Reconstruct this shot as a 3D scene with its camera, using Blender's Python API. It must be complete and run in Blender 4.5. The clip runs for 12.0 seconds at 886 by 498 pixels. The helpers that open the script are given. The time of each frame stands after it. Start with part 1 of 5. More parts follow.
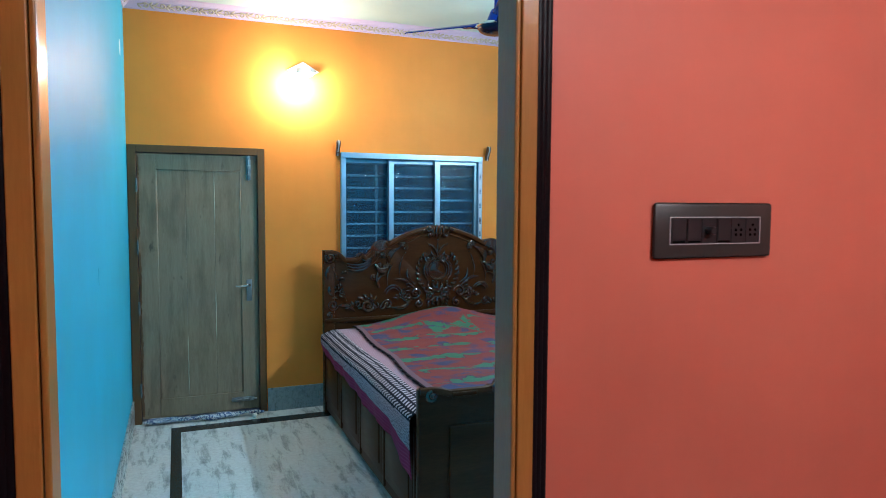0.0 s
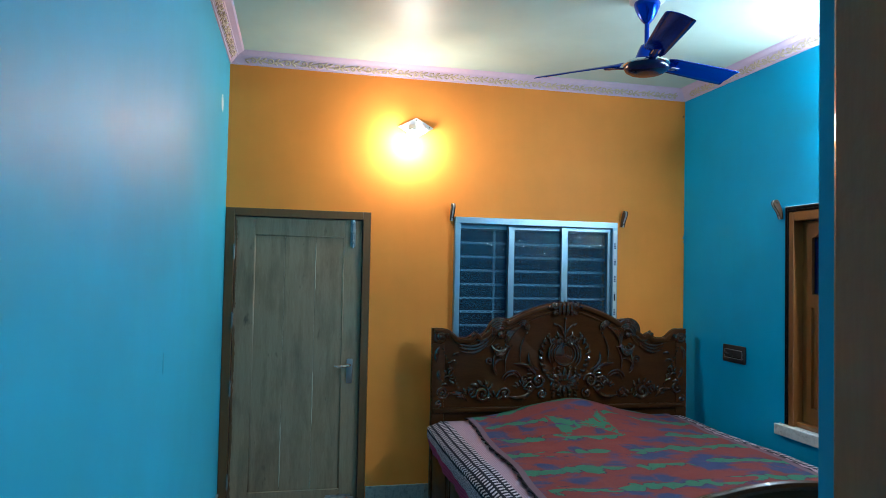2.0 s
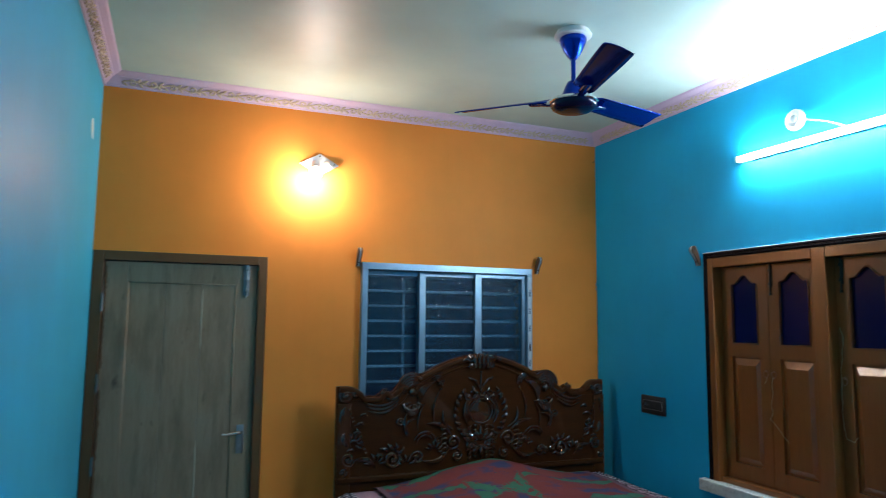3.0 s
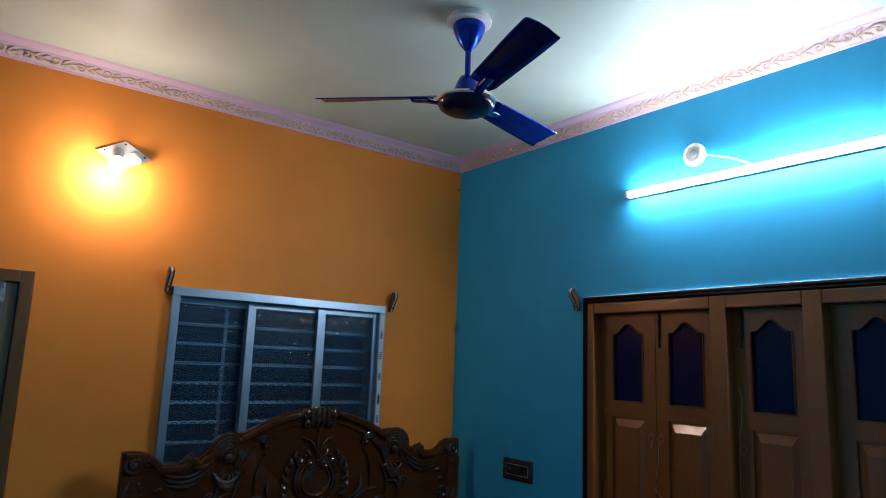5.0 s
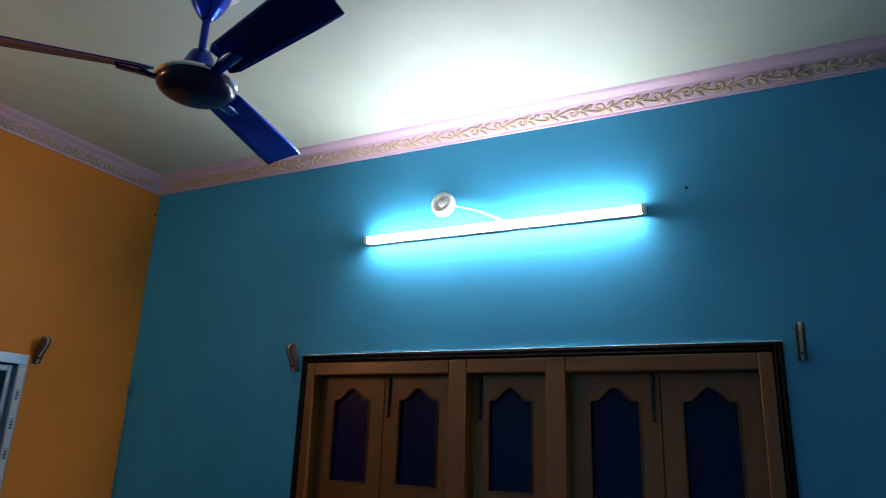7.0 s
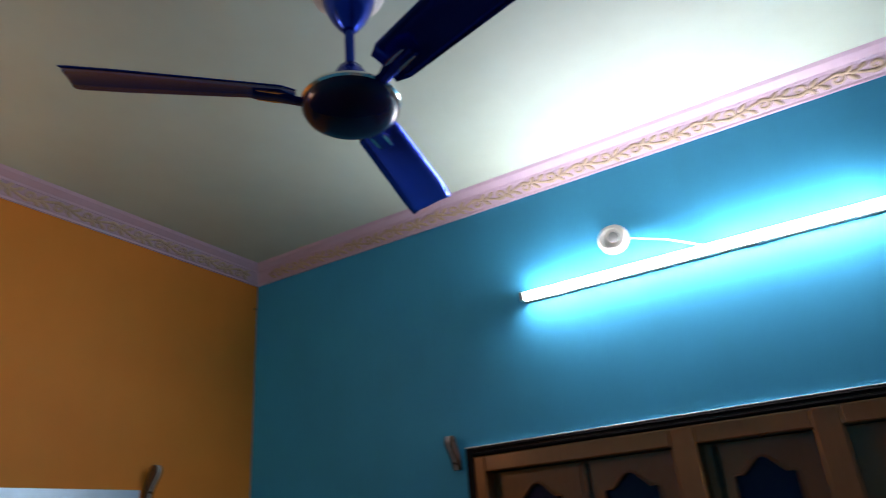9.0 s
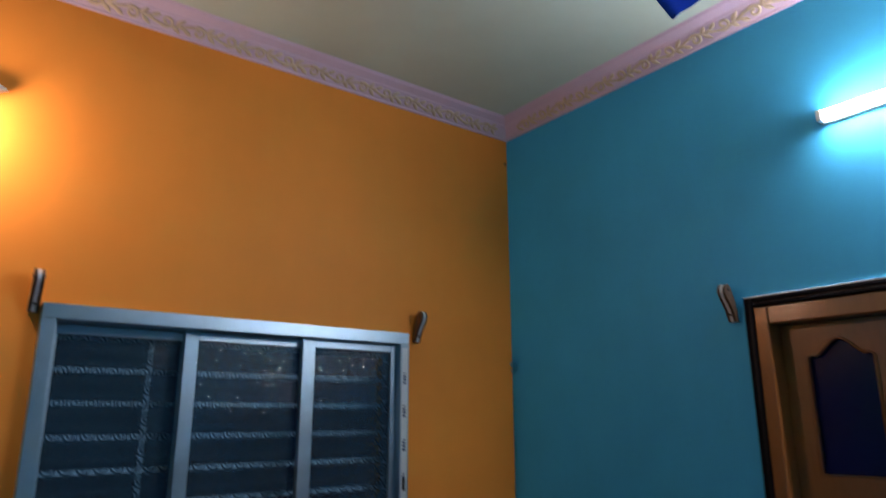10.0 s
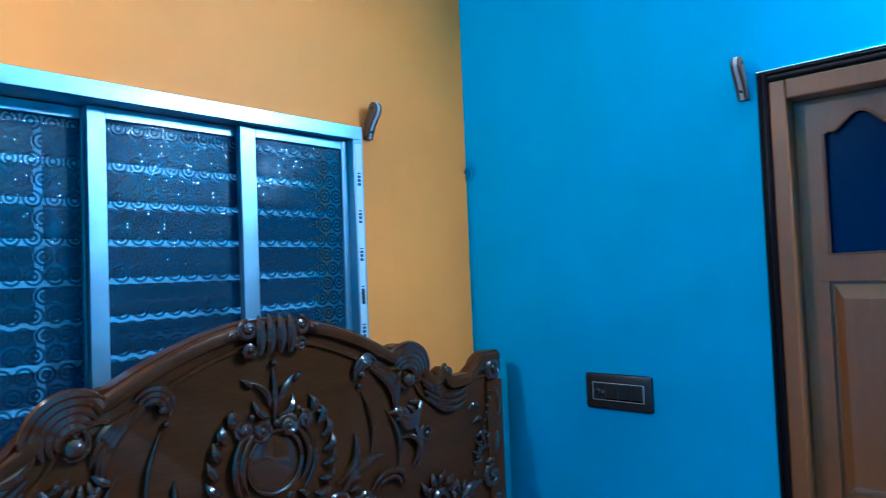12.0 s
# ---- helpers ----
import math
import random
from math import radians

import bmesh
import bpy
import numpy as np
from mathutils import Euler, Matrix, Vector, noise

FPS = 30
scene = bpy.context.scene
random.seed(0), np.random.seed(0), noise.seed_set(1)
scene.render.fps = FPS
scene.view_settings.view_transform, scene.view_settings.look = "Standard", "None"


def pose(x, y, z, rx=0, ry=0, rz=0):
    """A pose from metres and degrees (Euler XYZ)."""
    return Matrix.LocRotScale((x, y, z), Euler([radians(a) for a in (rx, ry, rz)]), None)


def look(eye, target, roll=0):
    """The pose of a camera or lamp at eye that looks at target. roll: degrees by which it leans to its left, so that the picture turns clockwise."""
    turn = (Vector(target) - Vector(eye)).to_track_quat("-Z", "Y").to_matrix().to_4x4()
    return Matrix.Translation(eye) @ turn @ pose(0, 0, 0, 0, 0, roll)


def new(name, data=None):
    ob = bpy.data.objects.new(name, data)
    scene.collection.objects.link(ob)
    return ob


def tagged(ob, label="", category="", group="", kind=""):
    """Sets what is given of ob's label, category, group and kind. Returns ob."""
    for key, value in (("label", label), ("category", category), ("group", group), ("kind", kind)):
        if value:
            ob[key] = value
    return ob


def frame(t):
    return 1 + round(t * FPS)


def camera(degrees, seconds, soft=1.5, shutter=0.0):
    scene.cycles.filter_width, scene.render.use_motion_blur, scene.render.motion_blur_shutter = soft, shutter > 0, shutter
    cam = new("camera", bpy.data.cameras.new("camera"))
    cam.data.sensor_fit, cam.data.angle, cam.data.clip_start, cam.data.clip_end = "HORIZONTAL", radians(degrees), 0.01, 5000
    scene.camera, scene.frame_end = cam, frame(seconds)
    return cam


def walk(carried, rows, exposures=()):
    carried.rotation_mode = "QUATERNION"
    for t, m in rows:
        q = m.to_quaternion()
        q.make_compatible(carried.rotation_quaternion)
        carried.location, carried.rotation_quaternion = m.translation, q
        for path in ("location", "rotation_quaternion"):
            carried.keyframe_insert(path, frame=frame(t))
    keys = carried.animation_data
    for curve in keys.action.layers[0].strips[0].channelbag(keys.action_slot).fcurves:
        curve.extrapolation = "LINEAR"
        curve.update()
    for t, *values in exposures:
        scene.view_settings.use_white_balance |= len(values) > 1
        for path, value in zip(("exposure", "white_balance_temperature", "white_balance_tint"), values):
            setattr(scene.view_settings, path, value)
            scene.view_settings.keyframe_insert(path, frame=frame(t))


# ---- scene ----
cam = camera(67.1, 12.0, soft=0.8, shutter=0.3)
PATH = [
    (0, (0.332, -5.436, 1.665), (1.072, -3.582, 1.534), 0.3),
    (0.5, (0.329, -5.283, 1.67), (1.05, -3.42, 1.589), 1.2),
    (1, (0.314, -5.099, 1.685), (1.042, -3.236, 1.635), 0.4),
    (1.5, (0.377, -4.899, 1.695), (0.981, -2.992, 1.686), -0.4),
    (2, (0.468, -4.712, 1.695), (0.899, -2.76, 1.762), 1.2),
    (2.5, (0.517, -4.552, 1.704), (0.965, -2.605, 1.8), 1.3),
    (3, (0.44, -4.303, 1.718), (1.183, -2.458, 1.929), 0.6),
    (3.5, (0.489, -4.158, 1.725), (1.334, -2.363, 1.98), 0.9),
    (3.7, (0.545, -4.084, 1.735), (1.405, -2.3, 2.018), 0.7),
    (5.3, (0.652, -3.465, 1.753), (1.885, -1.94, 2.147), 2.6),
    (5.5, (0.643, -3.411, 1.755), (1.889, -1.917, 2.219), 2.5),
    (6, (0.726, -3.284, 1.759), (2.061, -1.901, 2.309), 3.1),
    (6.5, (0.736, -3.117, 1.755), (2.317, -1.996, 2.25), 4.3),
    (6.7, (0.841, -3.102, 1.759), (2.514, -2.129, 2.264), 3.5),
    (8.3, (1.092, -2.624, 1.822), (2.848, -1.934, 2.486), -0.7),
    (8.5, (1.127, -2.553, 1.828), (2.844, -1.823, 2.547), -1.0),
    (8.7, (1.155, -2.472, 1.843), (2.858, -1.726, 2.58), -3.1),
    (9, (1.185, -2.385, 1.83), (2.777, -1.476, 2.629), -4.8),
    (9.3, (1.196, -2.295, 1.84), (2.571, -1.062, 2.608), -4.3),
    (9.5, (1.184, -2.278, 1.804), (2.348, -0.858, 2.597), -3.9),
    (9.7, (1.229, -2.215, 1.77), (2.311, -0.7, 2.501), -2.3),
    (10, (1.372, -2.261, 1.766), (2.531, -0.706, 2.255), -0.1),
    (10.2, (1.373, -2.243, 1.71), (2.639, -0.746, 2.105), 0.6),
    (10.5, (1.463, -2.268, 1.709), (2.742, -0.764, 2.026), -0.5),
    (11, (1.344, -2.082, 1.647), (2.812, -0.747, 1.902), -2.2),
    (11.5, (1.383, -1.875, 1.606), (2.944, -0.627, 1.662), -2.4),
    (12, (1.373, -1.721, 1.591), (2.859, -0.385, 1.664), -2.3),
]
EXPOSURE = [
    (0.0, 2.02, 5750, 10), (1.0, 1.82, 5700, 10), (2.0, 1.52, 5850, 11), (3.5, 0.88, 6150, 22), (5.5, 0.25, 6750, 30), (6.5, 0.05, 7200, 32),
    (8.5, -0.02, 7450, 31), (9.0, -0.06, 7450, 33), (10.0, 0.52, 7300, 33), (10.3, 0.72, 7000, 33), (10.5, 0.93, 5150, 25), (11.0, 1.42, 4550, 20), (11.5, 1.85, 4350, 14), (12.0, 2.18, 4400, 10),
]
walk(cam, [(t, look(eye, target, roll)) for t, eye, target, roll in PATH], EXPOSURE)

# ---- world and exposure ----
world = bpy.data.worlds.new("night")
world.use_nodes = True
scene.world = world
world.node_tree.nodes["Background"].inputs["Color"].default_value = (0.004, 0.007, 0.022, 1)
world.node_tree.nodes["Background"].inputs["Strength"].default_value = 0.35

TUBE_POWER = 125.0
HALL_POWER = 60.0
BULB_POWER = 195.0

# ---- plan, in metres ----
RX = 3.445            # blue wall
CEIL = 3.152
CORN = 3.075         # lower edge of the cornice
BACK = -4.15         # room side of the wall with the doorway
HALL = -4.267         # hall side of the same wall
HALL_END = -6.6
JAMB_END = -4.195    # room side of the doorway's wooden jambs
WX0, WX1, WZ0, WZ1 = 1.587, 2.858, 0.98, 2.092       # sliding window
VY0, VY1, VZ0, VZ1 = -1.122, -3.096, 0.80, 2.137     # shuttered window


# ---- building helpers ----
def box(bm, x0, x1, y0, y1, z0, z1, bevel=0.0, segs=2, mi=0):
    m = Matrix.LocRotScale(((x0 + x1) / 2, (y0 + y1) / 2, (z0 + z1) / 2), None, (abs(x1 - x0), abs(y1 - y0), abs(z1 - z0)))
    made = bmesh.ops.create_cube(bm, size=1, matrix=m)["verts"]
    faces = {f for v in made for f in v.link_faces}
    for f in faces:
        f.material_index = mi
    if bevel:
        edges = {e for v in made for e in v.link_edges}
        bmesh.ops.bevel(bm, geom=list(edges), offset=bevel, segments=segs, profile=0.5, affect="EDGES")
    return bm


def lathe(bm, profile, centre, axis="z", segs=32, mi=0):
    """A turned solid from (radius, height) pairs about an axis through centre."""
    rings = []
    for r, h in profile:
        ring = []
        for i in range(segs):
            a = 2 * math.pi * i / segs
            p = (r * math.cos(a), r * math.sin(a), h)
            if axis == "x":
                p = (p[2], p[0], p[1])
            elif axis == "y":
                p = (p[0], p[2], p[1])
            ring.append(bm.verts.new(Vector(centre) + Vector(p)))
        rings.append(ring)
    for a, b in zip(rings, rings[1:]):
        for i in range(segs):
            f = bm.faces.new((a[i], a[(i + 1) % segs], b[(i + 1) % segs], b[i]))
            f.material_index = mi
    for ring in (rings[0], rings[-1]):
        f = bm.faces.new(ring)
        f.material_index = mi
    return bm


def sweep(bm, pts, radii, segs=6, flat=1.0, flat_axis=None, mi=0):
    """A tapered tube along pts; flat squeezes it along flat_axis."""
    rings = []
    n = len(pts)
    pts = [Vector(p) for p in pts]
    side = None
    for i, p in enumerate(pts):
        d = (pts[min(i + 1, n - 1)] - pts[max(i - 1, 0)])
        if d.length < 1e-9:
            d = Vector((0, 0, 1))
        d.normalize()
        ref = side if side is not None else (Vector((0, 0, 1)) if abs(d.z) < 0.9 else Vector((1, 0, 0)))
        u = (ref - d * ref.dot(d))
        if u.length < 1e-6:
            u = d.orthogonal()
        u.normalize()
        side = u
        w = d.cross(u)
        r = radii[i] if isinstance(radii, (list, tuple)) else radii
        ring = []
        for k in range(segs):
            a = 2 * math.pi * k / segs
            o = (u * math.cos(a) + w * math.sin(a)) * r
            if flat_axis is not None:
                ax = Vector(flat_axis)
                o -= ax * o.dot(ax) * (1 - flat)
            ring.append(bm.verts.new(p + o))
        rings.append(ring)
    for a, b in zip(rings, rings[1:]):
        for k in range(segs):
            f = bm.faces.new((a[k], a[(k + 1) % segs], b[(k + 1) % segs], b[k]))
            f.material_index = mi
            f.smooth = True
    for ring in (rings[0], rings[-1]):
        bm.faces.new(ring).material_index = mi
    return bm


def slab(bm, outline, y0, y1, bevel=0.0, mi=0):
    """A plate from an outline of (x, z) pairs, thick from y0 to y1."""
    a = [bm.verts.new((x, y0, z)) for x, z in outline]
    b = [bm.verts.new((x, y1, z)) for x, z in outline]
    fa, fb = bm.faces.new(a), bm.faces.new(list(reversed(b)))
    n = len(outline)
    for i in range(n):
        bm.faces.new((a[i], b[i], b[(i + 1) % n], a[(i + 1) % n]))
    for f in bm.faces:
        f.material_index = mi
    if bevel:
        edges = list(fa.edges) + list(fb.edges)
        bmesh.ops.bevel(bm, geom=edges, offset=bevel, segments=3, profile=0.5, affect="EDGES")
    return bm


def finish(name, bm, materials, smooth=False):
    bmesh.ops.recalc_face_normals(bm, faces=bm.faces)
    me = bpy.data.meshes.new(name)
    if smooth:
        for f in bm.faces:
            f.smooth = True
    bm.to_mesh(me)
    bm.free()
    for m in materials if isinstance(materials, (list, tuple)) else [materials]:
        me.materials.append(m)
    if smooth:
        me.set_sharp_from_angle(angle=radians(38))
    return new(name, me)


def part(name, bm, material, parent, label="", smooth=False):
    ob = finish(name, bm, material, smooth)
    ob.parent = parent
    if parent.type == "EMPTY":
        ob.matrix_parent_inverse = Matrix.Translation(parent.location).inverted()
    return tagged(ob, label)


def thing(name, place, label, category, group="", kind=""):
    ob = new(name)
    ob.location = place
    ob.empty_display_size = 0.1
    return tagged(ob, label, category, group, kind)


def setting(name, bm, material, label, category, smooth=False):
    return tagged(finish(name, bm, material, smooth), label, category, "", "structure")


B = bmesh.new


# ---- materials ----
def nodes_of(name):
    m = bpy.data.materials.new(name)
    m.use_nodes = True
    t = m.node_tree
    return m, t, t.nodes["Principled BSDF"]


def link(t, a, b):
    t.links.new(a, b)


def coords(t, kind="Object", scale=(1, 1, 1)):
    c = t.nodes.new("ShaderNodeTexCoord")
    p = t.nodes.new("ShaderNodeMapping")
    p.inputs["Scale"].default_value = scale
    link(t, c.outputs[kind], p.inputs["Vector"])
    return p.outputs["Vector"]


def noise_of(t, vec, scale, detail=4.0, rough=0.55, distortion=0.0):
    n = t.nodes.new("ShaderNodeTexNoise")
    n.inputs["Scale"].default_value = scale
    n.inputs["Detail"].default_value = detail
    n.inputs["Roughness"].default_value = rough
    n.inputs["Distortion"].default_value = distortion
    link(t, vec, n.inputs["Vector"])
    return n.outputs["Fac"]


def ramp(t, fac, stops, mode="LINEAR"):
    r = t.nodes.new("ShaderNodeValToRGB")
    r.color_ramp.interpolation = mode
    els = r.color_ramp.elements
    while len(els) < len(stops):
        els.new(0.5)
    for e, (pos, col) in zip(els, stops):
        e.position = pos
        e.color = (*col, 1) if len(col) == 3 else col
    link(t, fac, r.inputs["Fac"])
    return r.outputs["Color"]


def mixed(t, fac, a, b, blend="MIX"):
    n = t.nodes.new("ShaderNodeMix")
    n.data_type, n.blend_type = "RGBA", blend
    for sock, v in ((n.inputs[0], fac), (n.inputs[6], a), (n.inputs[7], b)):
        if isinstance(v, (int, float)):
            sock.default_value = v
        elif isinstance(v, tuple):
            sock.default_value = (*v, 1)
        else:
            link(t, v, sock)
    return n.outputs[2]


def calc(t, op, a, b=0.0, c=0.0):
    n = t.nodes.new("ShaderNodeMath")
    n.operation = op
    for sock, v in zip(n.inputs, (a, b, c)):
        if isinstance(v, (int, float)):
            sock.default_value = v
        else:
            link(t, v, sock)
    return n.outputs[0]


def bump(t, bsdf, height, strength=0.2, distance=0.002):
    n = t.nodes.new("ShaderNodeBump")
    n.inputs["Strength"].default_value = strength
    n.inputs["Distance"].default_value = distance
    link(t, height, n.inputs["Height"])
    link(t, n.outputs["Normal"], bsdf.inputs["Normal"])


def paint(name, colour, rough=0.45, spread=0.10, stipple=0.12, spec=0.5, scale=1.0, metal=0.0):
    """Painted or plain surface: slow patchiness, fine grain, roughness that varies."""
    m, t, b = nodes_of(name)
    v = coords(t, "Object", (scale, scale, scale))
    dark = tuple(c * (1 - spread) for c in colour)
    light = tuple(min(1, c * (1 + spread * 0.6)) for c in colour)
    big = noise_of(t, v, 1.7, 5)
    fine = noise_of(t, v, 45, 3)
    col = ramp(t, big, [(0.3, dark), (0.7, light)])
    col = mixed(t, 0.18, col, ramp(t, fine, [(0.35, dark), (0.65, light)]))
    link(t, col, b.inputs["Base Color"])
    r = calc(t, "MULTIPLY_ADD", big, 0.16, rough - 0.08)
    link(t, r, b.inputs["Roughness"])
    b.inputs["Specular IOR Level"].default_value = spec
    b.inputs["Metallic"].default_value = metal
    if stipple:
        bump(t, b, noise_of(t, v, 260, 2), stipple, 0.0015)
    return m


def wall_paint(name, colour, rough=0.42, streaks=0.10, spec=0.5):
    """Roller-applied emulsion with faint vertical drags, patches and a rippled plaster underneath."""
    m, t, b = nodes_of(name)
    v = coords(t)
    tall = coords(t, "Object", (9, 9, 0.7))
    dark = tuple(c * 0.86 for c in colour)
    light = tuple(min(1, c * 1.07) for c in colour)
    big = noise_of(t, v, 1.1, 6)
    drag = noise_of(t, tall, 1.6, 4)
    col = ramp(t, big, [(0.32, dark), (0.68, light)])
    col = mixed(t, streaks, col, ramp(t, drag, [(0.3, dark), (0.7, light)]))
    mark = ramp(t, noise_of(t, coords(t, "Object", (3.1, 3.1, 0.8)), 2.3, 7, 0.7), [(0.70, (0, 0, 0)), (0.80, (1, 1, 1))])
    col = mixed(t, calc(t, "MULTIPLY", mark, 0.18), col, tuple(c * 0.6 for c in colour))
    link(t, col, b.inputs["Base Color"])
    link(t, calc(t, "MULTIPLY_ADD", big, 0.05, rough - 0.025), b.inputs["Roughness"])
    b.inputs["Specular IOR Level"].default_value = spec
    h = calc(t, "ADD", calc(t, "MULTIPLY", noise_of(t, v, 190, 2), 0.35), calc(t, "MULTIPLY", noise_of(t, v, 5, 3), 2.2))
    bump(t, b, h, 0.16, 0.003)
    return m


def wood(name, dark, light, rough=0.3, grain=(18, 18, 1.4), coat=0.0, wear=0.0, wear_colour=(0.3, 0.27, 0.2), spec=0.5, coat_rough=0.05, waves=0.0, knots=0.0):
    m, t, b = nodes_of(name)
    v = coords(t, "Object", grain)
    g = noise_of(t, v, 2.6, 7, 0.62, 0.6)
    col = ramp(t, g, [(0.25, dark), (0.75, light)])
    pores = noise_of(t, coords(t, "Object", tuple(k * 6 for k in grain)), 3.0, 3)
    col = mixed(t, 0.25, col, ramp(t, pores, [(0.4, dark), (0.6, light)]))
    if wear:
        w = ramp(t, noise_of(t, coords(t, "Object", (2.2, 2.2, 0.55)), 3.0, 8, 0.68), [(0.49, (0, 0, 0)), (0.70, (1, 1, 1))])
        col = mixed(t, calc(t, "MULTIPLY", w, wear), col, wear_colour)
    if knots:
        spot = ramp(t, noise_of(t, coords(t, "Object", (16, 16, 6.5)), 1.0, 3, 0.6), [(0.66, (0, 0, 0)), (0.76, (1, 1, 1))])
        smear = ramp(t, noise_of(t, coords(t, "Object", (7, 7, 0.9)), 1.7, 5, 0.7), [(0.55, (0, 0, 0)), (0.72, (1, 1, 1))])
        col = mixed(t, calc(t, "MULTIPLY", calc(t, "MAXIMUM", spot, calc(t, "MULTIPLY", smear, 0.55)), knots), col, tuple(k * 0.33 for k in dark))
        chips = ramp(t, noise_of(t, coords(t, "Object", (26, 26, 7)), 1.5, 5, 0.75), [(0.69, (0, 0, 0)), (0.74, (1, 1, 1))])
        col = mixed(t, calc(t, "MULTIPLY", chips, 0.45), col, tuple(min(1, k * 1.5) for k in light))
    link(t, col, b.inputs["Base Color"])
    link(t, calc(t, "MULTIPLY_ADD", g, 0.15, rough - 0.07), b.inputs["Roughness"])
    b.inputs["Specular IOR Level"].default_value = spec
    b.inputs["Coat Weight"].default_value = coat
    b.inputs["Coat Roughness"].default_value = coat_rough
    height = calc(t, "ADD", pores, g)
    if waves:      # brushed enamel: long ripples and pits under the gloss
        ripple = noise_of(t, coords(t, "Object", (60, 60, 45)), 1.0, 4, 0.6)
        height = calc(t, "ADD", height, calc(t, "MULTIPLY", ripple, waves))
    bump(t, b, height, 0.12, 0.0012)
    if coat and waves:
        for k in t.links:
            if k.to_socket == b.inputs["Normal"]:
                link(t, k.from_socket, b.inputs["Coat Normal"])
                break
    return m


def marble(name, base, vein, scale=1.0, rough=0.16, amount=1.0, stretch=(10.5, 2.1, 3.0)):
    """Polished stone: long grey blotches along one way, finer speckle, faint warm clouds."""
    m, t, b = nodes_of(name)
    v = coords(t, "Object", tuple(k * scale for k in stretch))
    cloud = noise_of(t, v, 1.5, 9, 0.66, 0.35)
    where = noise_of(t, coords(t, "Object", (2.2 * scale, 0.8 * scale, 1.0)), 1.3, 3)
    f = calc(t, "ADD", cloud, calc(t, "MULTIPLY", calc(t, "SUBTRACT", where, 0.5), 0.35))
    col = ramp(t, f, [(0.30, base), (0.53, tuple(c * 0.92 for c in base)), (0.60, tuple(c * 0.6 for c in base)), (0.70, vein), (0.85, tuple(c * 0.7 for c in vein))])
    fine = noise_of(t, coords(t), 38, 5, 0.7)
    col = mixed(t, 0.20 * amount, col, ramp(t, fine, [(0.4, vein), (0.6, base)]))
    warm = noise_of(t, coords(t), 0.9, 2)
    col = mixed(t, calc(t, "MULTIPLY", warm, 0.14), col, (base[0] * 0.98, base[1] * 0.93, base[2] * 0.82))
    link(t, col, b.inputs["Base Color"])
    link(t, calc(t, "MULTIPLY_ADD", fine, 0.16, rough - 0.05), b.inputs["Roughness"])
    bump(t, b, cloud, 0.05, 0.001)
    return m


def metal(name, colour, rough=0.3):
    m = paint(name, colour, rough, 0.12, 0.05, 0.5, 6.0, 1.0)
    return m


def glow(name, colour, strength):
    m, t, b = nodes_of(name)
    b.inputs["Base Color"].default_value = (0.9, 0.9, 0.9, 1)
    b.inputs["Emission Color"].default_value = (*colour, 1)
    b.inputs["Emission Strength"].default_value = strength
    return m


def ringed_glass(name):
    """Patterned glass: rows of raised rings pressed into dark panes, their bright and dark edges also tinted in."""
    m, t, b = nodes_of(name)
    pitch = 0.047
    c = t.nodes.new("ShaderNodeTexCoord")
    s = t.nodes.new("ShaderNodeSeparateXYZ")
    link(t, c.outputs["Object"], s.inputs["Vector"])
    row = calc(t, "FLOOR", calc(t, "DIVIDE", s.outputs["Z"], pitch))
    shift = calc(t, "MULTIPLY", calc(t, "MODULO", row, 2.0), 0.5)
    u = calc(t, "SUBTRACT", calc(t, "FRACT", calc(t, "ADD", calc(t, "DIVIDE", s.outputs["X"], pitch), shift)), 0.5)
    w = calc(t, "SUBTRACT", calc(t, "FRACT", calc(t, "DIVIDE", s.outputs["Z"], pitch)), 0.5)
    d = calc(t, "SQRT", calc(t, "ADD", calc(t, "MULTIPLY", u, u), calc(t, "MULTIPLY", w, w)))
    rings = calc(t, "SINE", calc(t, "MULTIPLY", calc(t, "MINIMUM", d, 0.5), 27.0))
    h = calc(t, "ADD", rings, calc(t, "MULTIPLY", noise_of(t, c.outputs["Object"], 140, 3), 0.4))
    # refraction's bright arcs and dark ring lines, painted into the glass tint
    clear = ramp(t, calc(t, "MULTIPLY_ADD", rings, 0.5, 0.5), [(0.32, (0.055, 0.15, 0.23)), (0.95, (0.30, 0.53, 0.70))])
    link(t, clear, b.inputs["Base Color"])
    b.inputs["Specular IOR Level"].default_value = 0.18
    b.inputs["Transmission Weight"].default_value = 0.93
    b.inputs["Roughness"].default_value = 0.05
    b.inputs["IOR"].default_value = 1.45
    bump(t, b, h, 0.24, 0.0015)
    return m


def tinted_glass(name, colour):
    m, t, b = nodes_of(name)
    b.inputs["Base Color"].default_value = (*colour, 1)
    b.inputs["Transmission Weight"].default_value = 0.3
    b.inputs["Specular IOR Level"].default_value = 0.2
    b.inputs["IOR"].default_value = 1.45
    v = coords(t)
    link(t, calc(t, "MULTIPLY_ADD", noise_of(t, v, 6, 5), 0.2, 0.08), b.inputs["Roughness"])
    bump(t, b, noise_of(t, v, 30, 2), 0.08, 0.002)
    return m


def cloth(name, colour_node, rough=0.85, weave=900):
    m, t, b = nodes_of(name)
    link(t, colour_node(t), b.inputs["Base Color"])
    b.inputs["Roughness"].default_value = rough
    b.inputs["Specular IOR Level"].default_value = 0.15
    bump(t, b, noise_of(t, coords(t), weave / 3, 2), 0.35, 0.002)
    return m


